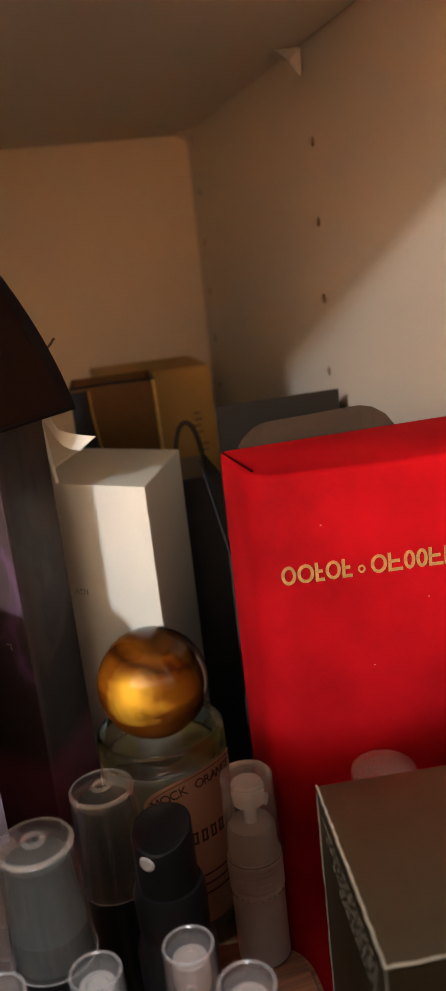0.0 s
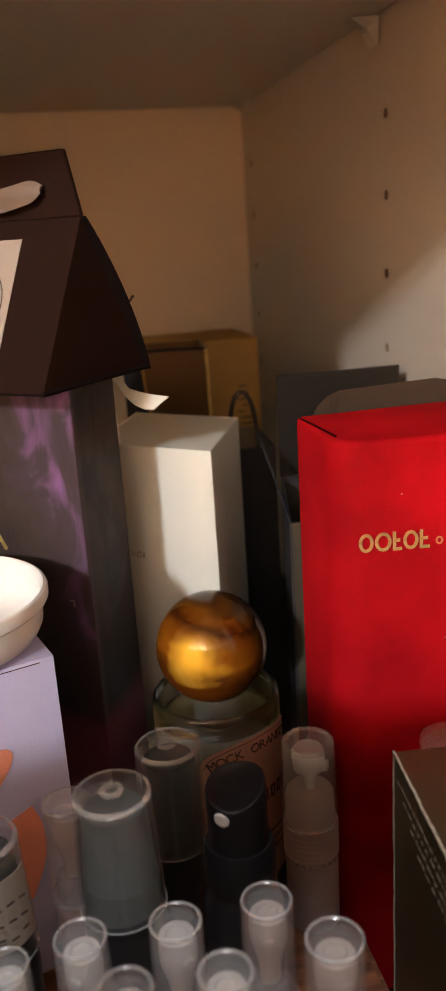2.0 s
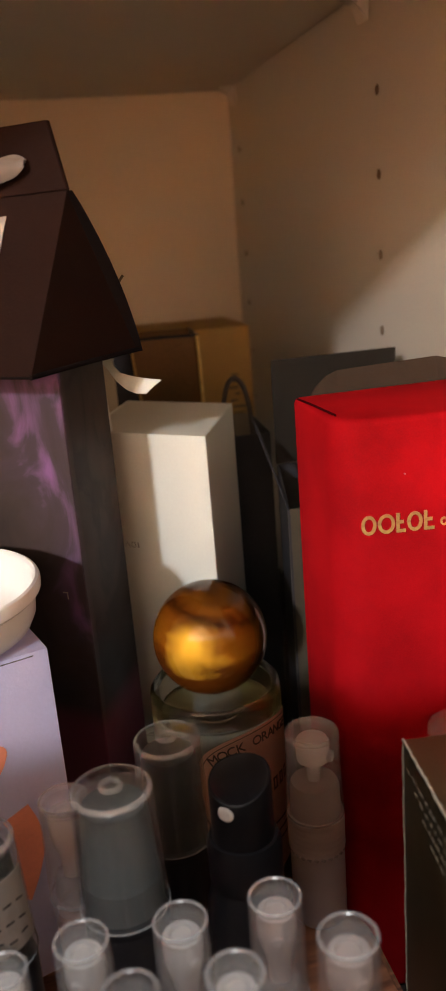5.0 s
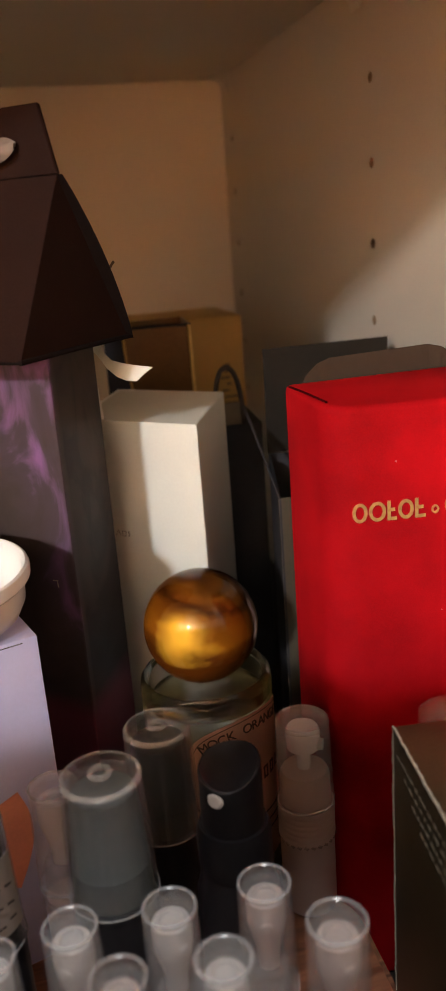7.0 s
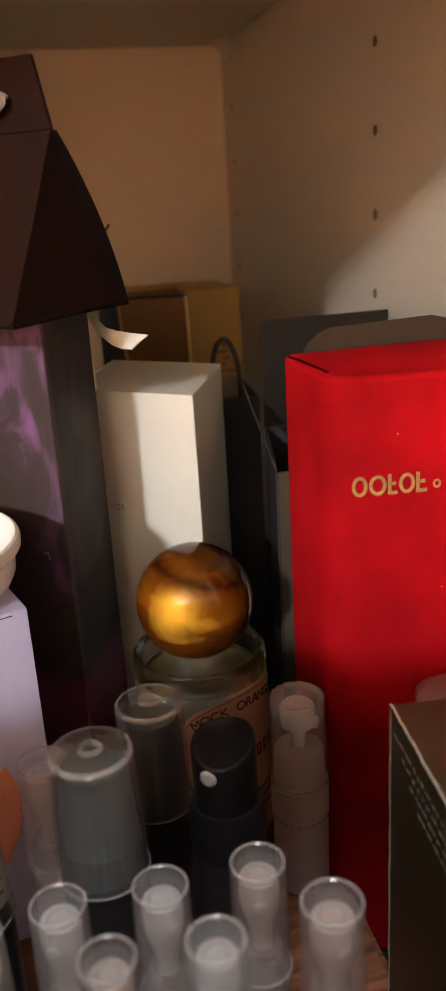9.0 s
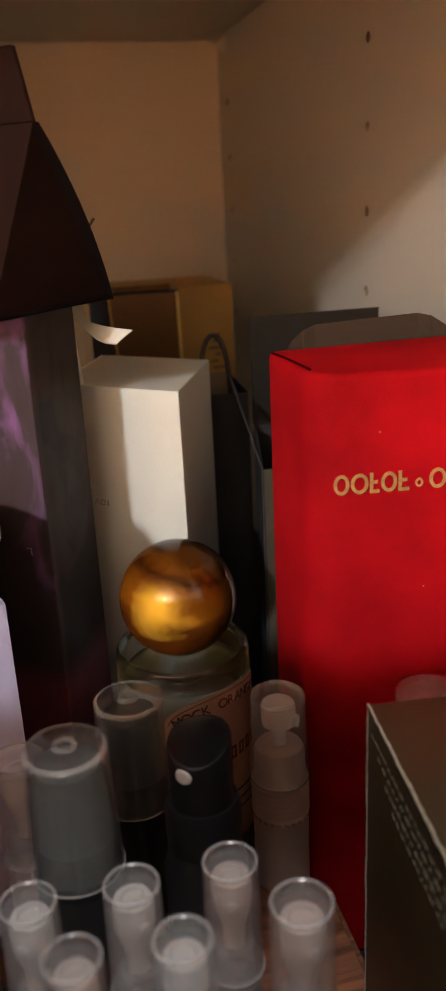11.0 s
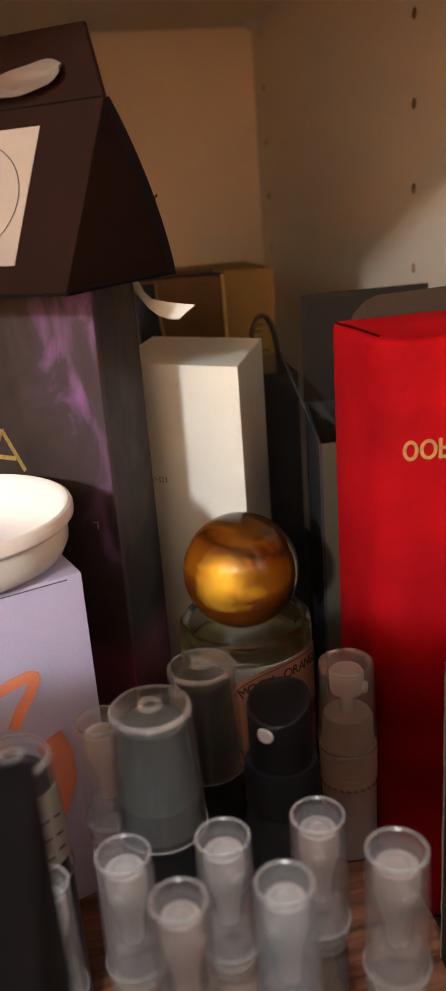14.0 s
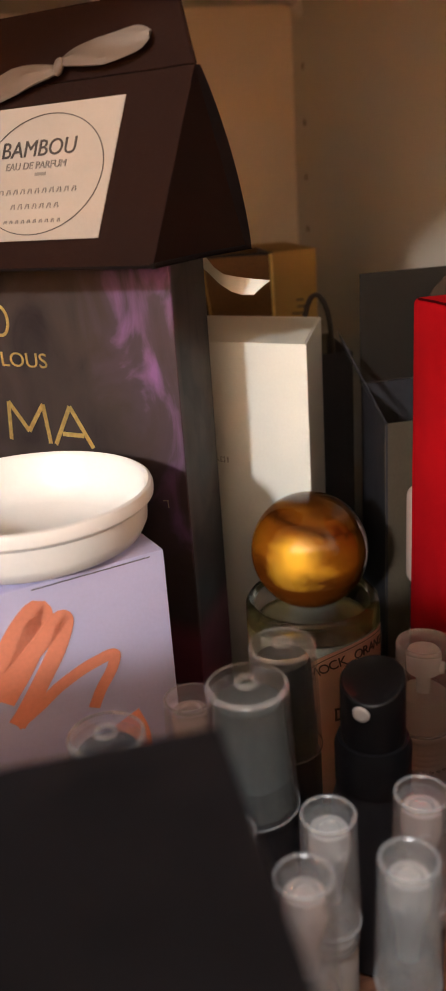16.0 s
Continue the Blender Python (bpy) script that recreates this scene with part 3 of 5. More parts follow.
# ---- large boxes and bags ----
def red_box():
    t = thing("perfume_box", (0.018, 0.2755, FLOOR), "tall red velvety perfume carton with gold lettering and a creased top", "perfume box")
    h = 0.2048 - FLOOR
    # corners: back left, back right, front right, front left, from the back left one
    top = [(0, 0), (0.0865, -0.0005), (0.0800, -0.0440), (-0.0005, -0.0325)]
    bm = bmesh.new()
    lo = [bm.verts.new((x, y, 0)) for x, y in top]
    hi = [bm.verts.new((x, y, h)) for x, y in top]
    hi[3].co.x += 0.0006
    hi[3].co.z -= 0.0012
    hi[2].co.z -= 0.0012
    bm.faces.new(lo[::-1]), bm.faces.new(hi)
    for i in range(4):
        bm.faces.new((lo[i], lo[(i + 1) % 4], hi[(i + 1) % 4], hi[i]))
    bmesh.ops.recalc_face_normals(bm, faces=bm.faces[:])
    # the front left edge is softly rounded, the others less
    soft = [e for e in bm.edges if all(v in (lo[3], hi[3]) for v in e.verts)]
    bmesh.ops.bevel(bm, geom=soft, offset=0.0085, segments=7, profile=0.5, affect="EDGES")
    rest = [e for e in bm.edges if len(e.link_faces) == 2 and e.calc_face_angle() > 0.6]
    bmesh.ops.bevel(bm, geom=rest, offset=0.0018, segments=3, profile=0.5, affect="EDGES")
    part("body", bm, RED, t, smooth=True)
    # the tuck seam that runs over the corner of the top
    seam = [(0.0006, -0.0030, h - 0.0003), (0.0008, -0.012, h + 0.0000), (0.0013, -0.0200, h - 0.0001), (0.0024, -0.0272, h - 0.0006)]
    part("seam", tube(seam, 0.00032, 8), DARKRED, t, smooth=True)
    # the loose tuck flap behind
    n = 14
    rows = []
    for k in range(n + 1):
        u = k / n
        x = 0.0045 + 0.054 * u
        e = min(1.0, min(u, 1 - u) / 0.22)
        z = h - 0.005 + 0.0095 * math.sin(e * math.pi / 2) ** 0.7 + 0.0015 * u
        rows.append([(x, 0.0012, h - 0.014), (x, 0.0035 + 0.003 * e, z)])
    part("tuck_flap", sweep(rows, 0.0006), GREYCARD, t, "grey-brown inner side of the loose flap")
    # gold name, as plain rings and bars
    face_right = Vector((0.0805, -0.0115, 0)).normalized()
    x = 0.0
    for kind, w in (("ring", 3.9), ("ring", 4.4), ("bar", 2.4), ("ring", 4.0), ("bar", 2.7), ("dot", 2.3), ("ring", 4.3), ("bar", 3.9), ("ring", 3.0), ("ring", 3.0), ("bar", 3.9), ("bar", 3.8), ("bar", 3.9)):
        w /= 1000
        hh = 0.0026 if kind == "dot" else 0.0052
        if kind == "bar":
            lines = [[(0.0004, -hh / 2), (0.0004, hh / 2)], [(0.0004, -hh / 2 + 0.0004), (w, -hh / 2 + 0.0004)], [(0.0004, 0.0002), (w * 0.8, 0.0002)]]
        else:
            lines = [[(w / 2 + (w / 2 - 0.0004) * math.cos(q), (hh / 2 - 0.0004) * math.sin(q)) for q in (2 * math.pi * k / 20 for k in range(21))]]
        ob = part("gold_sign", strokes(lines, 0.00085 if kind != "dot" else 0.0005, 0.00025), GOLD, t)
        at = Vector((-0.0005, -0.0325, 0)) + face_right * (0.0064 + x)
        on_face(ob, (at.x, at.y, 0.1502 - (0.0008 if kind == "dot" else 0)), face_right, 0.00005)
        x += w + (0.0014 if kind == "dot" or (kind, w) == ("bar", 0.0027) else 0.0004)
    for u, z in ((0.0300, 0.121), (0.0180, 0.163), (0.0460, 0.139), (0.0620, 0.112)):
        speck = bmesh.new()
        bmesh.ops.create_icosphere(speck, subdivisions=1, radius=0.00022)
        ob = part("lint", speck, WORN, t)
        ob.matrix_local = Matrix.Translation(Vector((-0.0005, -0.0325, z)) + face_right * u + Vector((-0.0002, -0.0002, 0)))
    return t


red_box()


def open_carton():
    """The slender white carton with its lid torn open."""
    t = thing("perfume_carton", (0, 0.3127, FLOOR), "slender white perfume carton with a torn flap at its top", "perfume carton")
    h = 0.188 - FLOOR
    fl, fr, br = Vector((-0.0360, 0.0318, 0)), Vector((0, 0, 0)), Vector((0.0214, 0.0489, 0))
    bl = fl + br - fr
    up = Vector((0, 0, h))
    for name, a, b in (("front_panel", fl, fr), ("side_panel", fr, br), ("back_panel", br, bl), ("side_panel", bl, fl)):
        part(name, panel([a, b, b + up, a + up], 0.0006, 0.00015), WHITECARD, t)
    inn = [fl, fr, br, bl]
    part("base", prism([(p.x * 0.96 + 0.0001, p.y * 0.96 + 0.001) for p in inn], 0, 0.0012, 0), WHITECARD, t)
    lid = [p + up - Vector((0, 0, 0.0003)) for p in (fl.lerp(br, 0.02), fr.lerp(bl, 0.02), br.lerp(fl, 0.02), bl.lerp(fr, 0.02))]
    part("lid", panel(lid, 0.0005), WHITECARD, t)
    # narrow torn flap standing on the corner, and the folded strip of the lid that hangs from it
    root = Vector((-0.0305, 0.0170, h + 0.0272))
    hinge = Vector((-0.0275, 0.0243, h))
    part("dust_flap", panel([hinge, hinge + Vector((0.0009, 0.0022, 0)), root + Vector((0.0012, 0.0010, 0)), root], 0.0005), WHITECARD, t)
    strip = ((root, (-0.0262, 0.0170, h + 0.0272)), ((-0.0278, 0.0085, h + 0.0236), (-0.0262, 0.0070, h + 0.0250)), ((-0.0262, 0.0005, h + 0.0207), (-0.0252, -0.0010, h + 0.0235)),
             ((-0.0243, -0.0065, h + 0.0190), (-0.0222, -0.0065, h + 0.0229)), ((-0.0222, -0.0108, h + 0.0184), (-0.0185, -0.0108, h + 0.0224)), ((-0.0196, -0.0143, h + 0.0185), (-0.0146, -0.0141, h + 0.0220)))
    rows = []
    for low, high in strip:
        low, high = Vector(low), Vector(high)
        rows.append([low, low.lerp(high, 0.5) + Vector((-0.0003, 0.0006, -0.0002)), high])
    part("torn_flap", sweep(rows, 0.0004), WHITECARD, t, "folded strip torn from the lid", smooth=True)
    # the end of a printed name, as grey bars
    r = (fr - fl).normalized()
    for k, w in enumerate((2.0, 1.7, 0.5)):
        ob = part("printed_bar", strokes([[(0, -0.001), (w / 2000, 0.001), (w / 1000, -0.001)]] if k == 0 else frame_shape(0, w / 1000, 0.002), 0.0002, 0.00008), INKGREY, t)
        at = Vector((-0.0275, 0.0243, 0)) + r * (0.0006 + 0.0026 * k)
        on_face(ob, (at.x, at.y, 0.1215), r, 0.00003)
    return t


open_carton()


def smoke_box():
    fr, br = Vector((-0.0447, 0.2880, 0)), Vector((-0.0290, 0.3200, 0))
    way = Vector((-0.74, 0.673, 0)).normalized()
    t = thing("perfume_box", (fr.x, fr.y, FLOOR), "large glossy dark perfume box printed with violet smoke and gold lettering", "perfume box", turn=math.degrees(math.atan2(-way.y, -way.x)))
    inv = t.matrix_world.inverted()
    h = 0.2185 - FLOOR
    foot = [inv @ Vector((p.x, p.y, FLOOR)) for p in (fr, br, br + way * 0.085, fr + way * 0.085)]
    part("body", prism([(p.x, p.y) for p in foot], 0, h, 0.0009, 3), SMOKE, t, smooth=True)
    speck = part("printed_bar", strokes([[(-0.0012, 0.0006), (0.0008, 0.0008)], [(0.0004, 0.0006), (0.0006, -0.0014)]], 0.0003, 0.0001), WORN, t)
    on_face(speck, (-0.0077, 0, 0.1238), (1, 0, 0), 0.00005)
    # gold lettering, the ends of two words
    hh = 0.0062
    for x, lines in (
            (-0.0470, [[(0, -hh), (0.0072, hh)], [(0.0072, hh), (0.0145, -hh)], [(0.0032, -hh * 0.42), (0.0113, -hh * 0.42)]]),
            (-0.0655, [[(0, -hh), (0.0012, hh)], [(0.0012, hh), (0.0082, -hh * 0.45)], [(0.0082, -hh * 0.45), (0.0152, hh)], [(0.0152, hh), (0.0164, -hh)]])):
        ob = part("gold_letter", strokes(lines, 0.0014, 0.0002), GOLD, t)
        on_face(ob, (x, 0, 0.1445), (1, 0, 0), 0.00005)
    lous = words("LOUS", 0.0064, 0.0001, "RIGHT")
    lous.transform(Matrix.Diagonal((1.2, 1, 1, 1)))
    on_face(part("gold_word", lous, GOLD, t), (-0.0460, 0, 0.1640), (1, 0, 0), 0.00015)
    ob = part("gold_sign", strokes([[(0.0035 * math.cos(q), 0.0045 * math.sin(q)) for q in (2 * math.pi * i / 24 for i in range(25))]], 0.001, 0.0002), GOLD, t)
    on_face(ob, (-0.0630, 0, 0.1760), (1, 0, 0), 0.00005)
    return t


smoke_box()


def ribbon_bag():
    """A folded brown bag, like a little tent, closed by a ribbon through its ridge."""
    z0 = 0.2190
    fr, br = Vector((-0.0520, 0.2655, 0)), Vector((-0.0196, 0.3008, 0))
    way = Vector((-0.77, 0.638, 0)).normalized()
    L = 0.088
    t = thing("gift_bag", (fr.x, fr.y, z0), "dark brown folded paper gift bag with cream ribbon and oval label", "gift bag", turn=math.degrees(math.atan2(-way.y, -way.x)))
    inv = t.matrix_world.inverted()
    b = inv @ Vector((br.x, br.y, z0))
    ridge = inv @ Vector((-0.0395, 0.2747, z0))
    f0, f1 = Vector((0, 0, 0)), Vector((-L, 0, 0))
    b0, b1 = Vector((b.x, b.y, 0)), Vector((b.x - L, b.y, 0))
    zf, zr = 0.2625 - z0, 0.2787 - z0
    rx, ry = ridge.x, ridge.y
    k0, k1 = Vector((rx + 0.0035, ry, zf)), Vector((rx - 0.076, ry, zf))
    r0, r1 = Vector((rx, ry, zr)), Vector((rx - 0.071, ry, zr))
    eps = Vector((0, 0.0006, 0))
    part("front_panel", panel([f1, f0, k0 - eps, k1 - eps], 0.0007, 0.0002), BAGBROWN, t)
    part("back_panel", panel([b0, b1, k1 + eps, k0 + eps], 0.0007, 0.0002), BAGBROWN, t)
    part("base", panel([f0, f1, b1, b0], 0.0007), BAGEDGE, t)
    # the ridge, two glued leaves
    part("ridge", panel([k1 - eps, k0 - eps, r0 - eps, r1 - eps], 0.0016, 0.0003), BAGBROWN, t)
    # recessed side gussets: folded inwards between the panels
    for s, f, bb, k in ((1, f0, b0, k0), (-1, f1, b1, k1)):
        mid = (f + bb) / 2 + Vector((-0.0030 * s, 0, 0.002))
        part("gusset", panel([f, bb, k] if s > 0 else [bb, f, k], 0.0005), BAGBROWN, t)
    # dark cut edge that bulges along the back panel
    rows = []
    for i in range(13):
        u = i / 12
        p = (k0 + eps) * (1 - u) + b0 * u
        bow = math.sin(u * math.pi) ** 0.8
        rows.append([p + Vector((-0.0006, -0.0010, 0)), p + Vector((0.0010, 0.0014, 0.0006)) * bow + Vector((0.0004, 0.0004, 0))])
    part("cut_edge", sweep(rows, 0.0006), BAGEDGE, t, smooth=True)
    part("cut_edge", tube([f0 + Vector((0, 0, 0.0004)), (f0 + b0) / 2 + Vector((0.0012, -0.0004, 0.0008)), b0 + Vector((0, 0, 0.0004))], 0.0007, 8), BAGEDGE, t)
    frayed = inv @ Vector((-0.0232, 0.3022, 0.2390))
    part("frayed_thread", tube([inv @ Vector((-0.0262, 0.3005, 0.2366)), frayed, frayed + Vector((0.0006, 0.0004, 0.0010)), frayed + Vector((0.0010, 0.0006, 0.0014))], 0.0004, 6), UMBER, t)
    # cream label with an oval ring, printed in line with the leaning panel
    lean = (k0 - eps - f0).normalized()
    nrm = Vector((1, 0, 0)).cross(lean).normalized()

    def place(ob, x, s, lift):
        """x along the bag, s up the front panel."""
        m = Matrix((Vector((1, 0, 0)), lean, nrm)).transposed().to_4x4()
        ob.data.transform(Matrix.Translation(Vector((x, 0, 0)) + lean * s + nrm * lift) @ m)
        return ob

    lab = part("label", panel([(-0.046, 0, 0), (0, 0, 0), (0, 0.0338, 0), (-0.046, 0.0338, 0)], 0.0002), LABEL, t, "cream paper label with an oval ring")
    place(lab, -0.0172, 0.0076, 0.0003)
    cx, cs = -0.0172 - 0.0215, 0.0240
    ring = [[(0.0190 * math.cos(a), 0.0150 * math.sin(a)) for a in (2 * math.pi * i / 64 for i in range(65))]]
    place(part("label_ring", strokes(ring, 0.00024, 0.0001), INK, t), cx, cs, 0.0004)
    place(part("printed_word", words("BAMBOU", 0.0058), INK, t), cx - 0.0020, cs + 0.0065, 0.0004)
    place(part("printed_word", words("EAU DE PARFUM", 0.0026), INKGREY, t), cx - 0.0020, cs + 0.0024, 0.0004)
    place(part("printed_bar", strokes([[(-0.0017, 0), (0.0017, 0)]], 0.0008, 0.0001), INKGREY, t), cx, cs + 0.0002, 0.0004)
    for s, n, w, hh in ((-0.0040, 11, 0.0012, 0.0012), (-0.0078, 7, 0.0012, 0.0012), (-0.0116, 10, 0.0008, 0.0008)):
        for i in range(n):
            x = (i - (n - 1) / 2) * (w + 0.0011)
            place(part("printed_bar", strokes([[(-w / 2, -hh / 2), (-w / 4, hh / 2), (w / 4, hh / 2), (w / 2, -hh / 2)]], 0.0003, 0.0001), INKGREY, t), cx + x, cs + s, 0.0004)
    # the ribbon: a knot and a soft loop to either side, lying on the ridge
    for s in (-1, 1):
        rows = []
        n = 28
        for i in range(n + 1):
            u = i / n
            half = (0.0007 + 0.0021 * min(1, u / 0.5) ** 0.8) * (1 if u < 0.82 else max(0.12, 1 - ((u - 0.82) / 0.18) ** 2) ** 0.5)
            fold = 0.0011 * math.sin(u * 7 + s)
            cz = 0.0004 * s + 0.0030 * u * (1 if s > 0 else -1.3)
            rows.append([(s * 0.0262 * u, -0.0010 - 0.0016 * math.sin(u * math.pi) + 0.0006 * math.sin(k * 2.2 + u * 6), cz + half * k + fold * (0.3 if k else 1)) for k in (-1, -0.5, 0, 0.5, 1)])
        ob = part("ribbon_loop", sweep(rows, 0.0005), RIBBON, t, "cream satin ribbon", smooth=True)
        ob.matrix_local = pose(rx - 0.0325, ry - 0.0018, zr - 0.0128, 0, 0, 0)
    kn = bmesh.new()
    bmesh.ops.create_icosphere(kn, subdivisions=3, radius=1, matrix=Matrix.LocRotScale((rx - 0.0325, ry - 0.0032, zr - 0.0130), Euler((0, 0.5, 0)), (0.0013, 0.0012, 0.0022)))
    part("ribbon_knot", kn, RIBBON, t, smooth=True)
    return t


ribbon_bag()


def lavender_box():
    fr = Vector((-0.0574, 0.2530, 0))
    way = Vector((-0.958, -0.287, 0))
    t = thing("cosmetics_box", (fr.x, fr.y, FLOOR), "pale lavender carton with an orange scribble print", "carton", turn=math.degrees(math.atan2(-way.y, -way.x)))
    h = 0.153 - FLOOR
    part("body", block(-0.078, 0, 0, 0.030, 0, h, 0.0008), LAVENDER, t, smooth=True)
    part("tuck_seam", block(-0.034, -0.004, -0.00015, 0.0004, h - 0.0012, h - 0.0010), GREYCARD, t)
    def brush(points, width):
        dense = []
        for p, q in zip(points, points[1:]):
            dense += [(p[0] + (q[0] - p[0]) * k / 6, p[1] + (q[1] - p[1]) * k / 6) for k in range(6)]
        dense.append(points[-1])
        for _ in range(3):
            dense = [dense[0]] + [((a[0] + b[0] + c[0]) / 3, (a[1] + b[1] + c[1]) / 3) for a, b, c in zip(dense, dense[1:], dense[2:])] + [dense[-1]]
        return strokes([dense], width, 0.0001)

    for k, (pts, w) in enumerate((
            ([(-0.056, 0.098), (-0.048, 0.104), (-0.042, 0.111), (-0.0375, 0.117), (-0.0335, 0.1205), (-0.0330, 0.1175), (-0.0385, 0.108), (-0.0450, 0.100)], 0.0068),
            ([(-0.0480, 0.101), (-0.0410, 0.106), (-0.0330, 0.1125), (-0.0285, 0.1170), (-0.0270, 0.1160), (-0.0300, 0.1090), (-0.0360, 0.1005), (-0.0405, 0.0945), (-0.0425, 0.0925)], 0.0046),
            ([(-0.0425, 0.0925), (-0.0365, 0.0955), (-0.0311, 0.0991), (-0.0242, 0.1019), (-0.0172, 0.1034), (-0.0158, 0.1026), (-0.0172, 0.0990), (-0.0209, 0.0943), (-0.0231, 0.0900)], 0.0031),
            ([(-0.0150, 0.0840), (-0.0128, 0.0780), (-0.0125, 0.0710), (-0.0150, 0.0640), (-0.0180, 0.0580)], 0.0075))):
        on_face(part("scribble_print", brush(pts, w), ORANGE, t, "orange printed scribble"), (0, 0, 0), (1, 0, 0), 0.00003 + 0.00008 * k)
    return t


lavender_box()


def dish():
    t = thing("round_dish", (-0.0886, 0.2680, 0.1531), "shallow round white plastic dish resting on the lavender carton", "dish")
    R, H = 0.0316, 0.0152
    prof = [(0, 0), (R - 0.0100, 0), (R - 0.0070, 0.0006), (R - 0.0036, 0.0023), (R - 0.0021, 0.0052), (R - 0.0018, H - 0.0062), (R - 0.0016, H - 0.0046), (R - 0.0008, H - 0.0041), (R + 0.0001, H - 0.0032),
            (R + 0.0002, H - 0.0012), (R - 0.0002, H - 0.0002), (R - 0.0009, H + 0.0001), (R - 0.0015, H - 0.0004), (R - 0.0019, H - 0.0016), (R - 0.0030, 0.0066), (R - 0.0050, 0.0038), (R - 0.0080, 0.0024), (0, 0.0022)]
    part("body", turned(prof, 96), JARWHITE, t, smooth=True)
    lines = []
    for i in range(15):
        a = -2.75 + i * 0.14
        lines.append([(0.015 * math.cos(a), 0.015 * math.sin(a)), (0.0195 * math.cos(a + 0.1), 0.0195 * math.sin(a + 0.1))])
    ob = part("raised_marks", strokes(lines, 0.0014, 0.0006), JARWHITE, t, "short raised marks")
    ob.matrix_local = pose(0, 0, 0.0021)
    return t


dish()


def black_box_near():
    t = thing("black_box", (-0.0674, 0.1350, FLOOR), "plain matt black carton standing close by", "box")
    part("body", block(-0.062, 0, -0.040, 0, 0, 0.1260, 0.0007), NEARBLACK, t, smooth=True)
    part("lid", block(-0.0622, 0.0002, -0.0402, 0.0002, 0.1263, 0.1833 - FLOOR, 0.0007), NEARBLACK, t, smooth=True)


black_box_near()


def olive_box():
    t = thing("perfume_box", (0.0163, 0.2030, FLOOR), "olive bronze foil carton with worn pale edges and side print", "perfume box", turn=-7.4)
    W, D, H = 0.074, 0.0530, 0.140 - FLOOR
    part("body", block(0, W, -D, 0, 0, H, 0.0006), OLIVE, t, smooth=True)
    rng = random.Random(9)
    for name, a, b in (("worn_edge", (0, 0, H), (0, -D, H)), ("worn_edge", (0, -D, H), (W, -D, H)), ("worn_edge", (0, -D, H), (0, -D, 0)), ("worn_edge", (0, 0, H), (0, 0, 0.02))):
        pts = [Vector(a).lerp(Vector(b), i / 40) for i in range(41)]
        pts = [p + Vector((rng.uniform(-1, 1), rng.uniform(-1, 1), rng.uniform(-1, 1))) * 0.00012 for p in pts]
        part(name, tube(pts, 0.0003 if b[2] == H else 0.0002, 6), WORN, t)
    # unreadable print on the side: rows of pale bars
    for row in range(4):
        s = 0.003 + 0.005 * row
        while s < D - 0.006:
            w = rng.uniform(0.0008, 0.0028)
            ob = part("printed_bar", strokes([[(0, 0), (w, 0)]], rng.uniform(0.0005, 0.0008), 0.0001), FADEDPRINT, t)
            on_face(ob, (0, -s, H - 0.0055 - 0.0028 * row - 0.0004 * rng.random()), (0, -1, 0), 0.00005)
            s += w + rng.uniform(0.0006, 0.0016)
    return t


olive_box()


def black_open_box():
    """The black carton behind, its lid standing up."""
    t = thing("black_box", (0.0262, 0.3130, FLOOR), "open black carton with its dark grey lid standing up", "box")
    h = 0.159 - FLOOR
    fl, fr = Vector((0, 0, 0)), Vector((0.060, -0.002, 0))
    bl, br = Vector((0.0140, 0.0575, 0)), Vector((0.0660, 0.0565, 0))
    up = Vector((0, 0, h))
    part("front_panel", panel([fl, fr, fr + up, fl + up], 0.0008), UMBER, t, "dull brown-black front")
    part("side_panel", panel([bl, fl, fl + up, bl + up], 0.0008), BLACKCARD, t)
    part("side_panel", panel([fr, br, br + up, fr + up], 0.0008), BLACKCARD, t)
    part("back_panel", panel([br, bl, bl + up, br + up], 0.0008), BLACKCARD, t)
    part("base", prism([(0.001, 0.001), (0.059, 0), (0.065, 0.055), (0.015, 0.056)], 0, 0.001, 0), BLACKCARD, t)
    lid = Vector((0, 0, 0.201 - FLOOR))
    part("lid", panel([bl + up + Vector((0, 0.0005, 0)), br + up + Vector((0, 0.0005, 0)), br + lid, bl + lid], 0.0008, 0.0002), SLATE, t, "dark grey lid flap standing upright")
    part("dust_flap", panel([fl + up, fl + up + Vector((0.0040, 0.0560, 0.0215)), fl + up + Vector((0.0066, 0.0560, 0.0150)), fl + up + Vector((0.0012, 0.0040, -0.0005))], 0.0006), BLACKCARD, t, "narrow black flap standing on edge")
    return t


black_open_box()


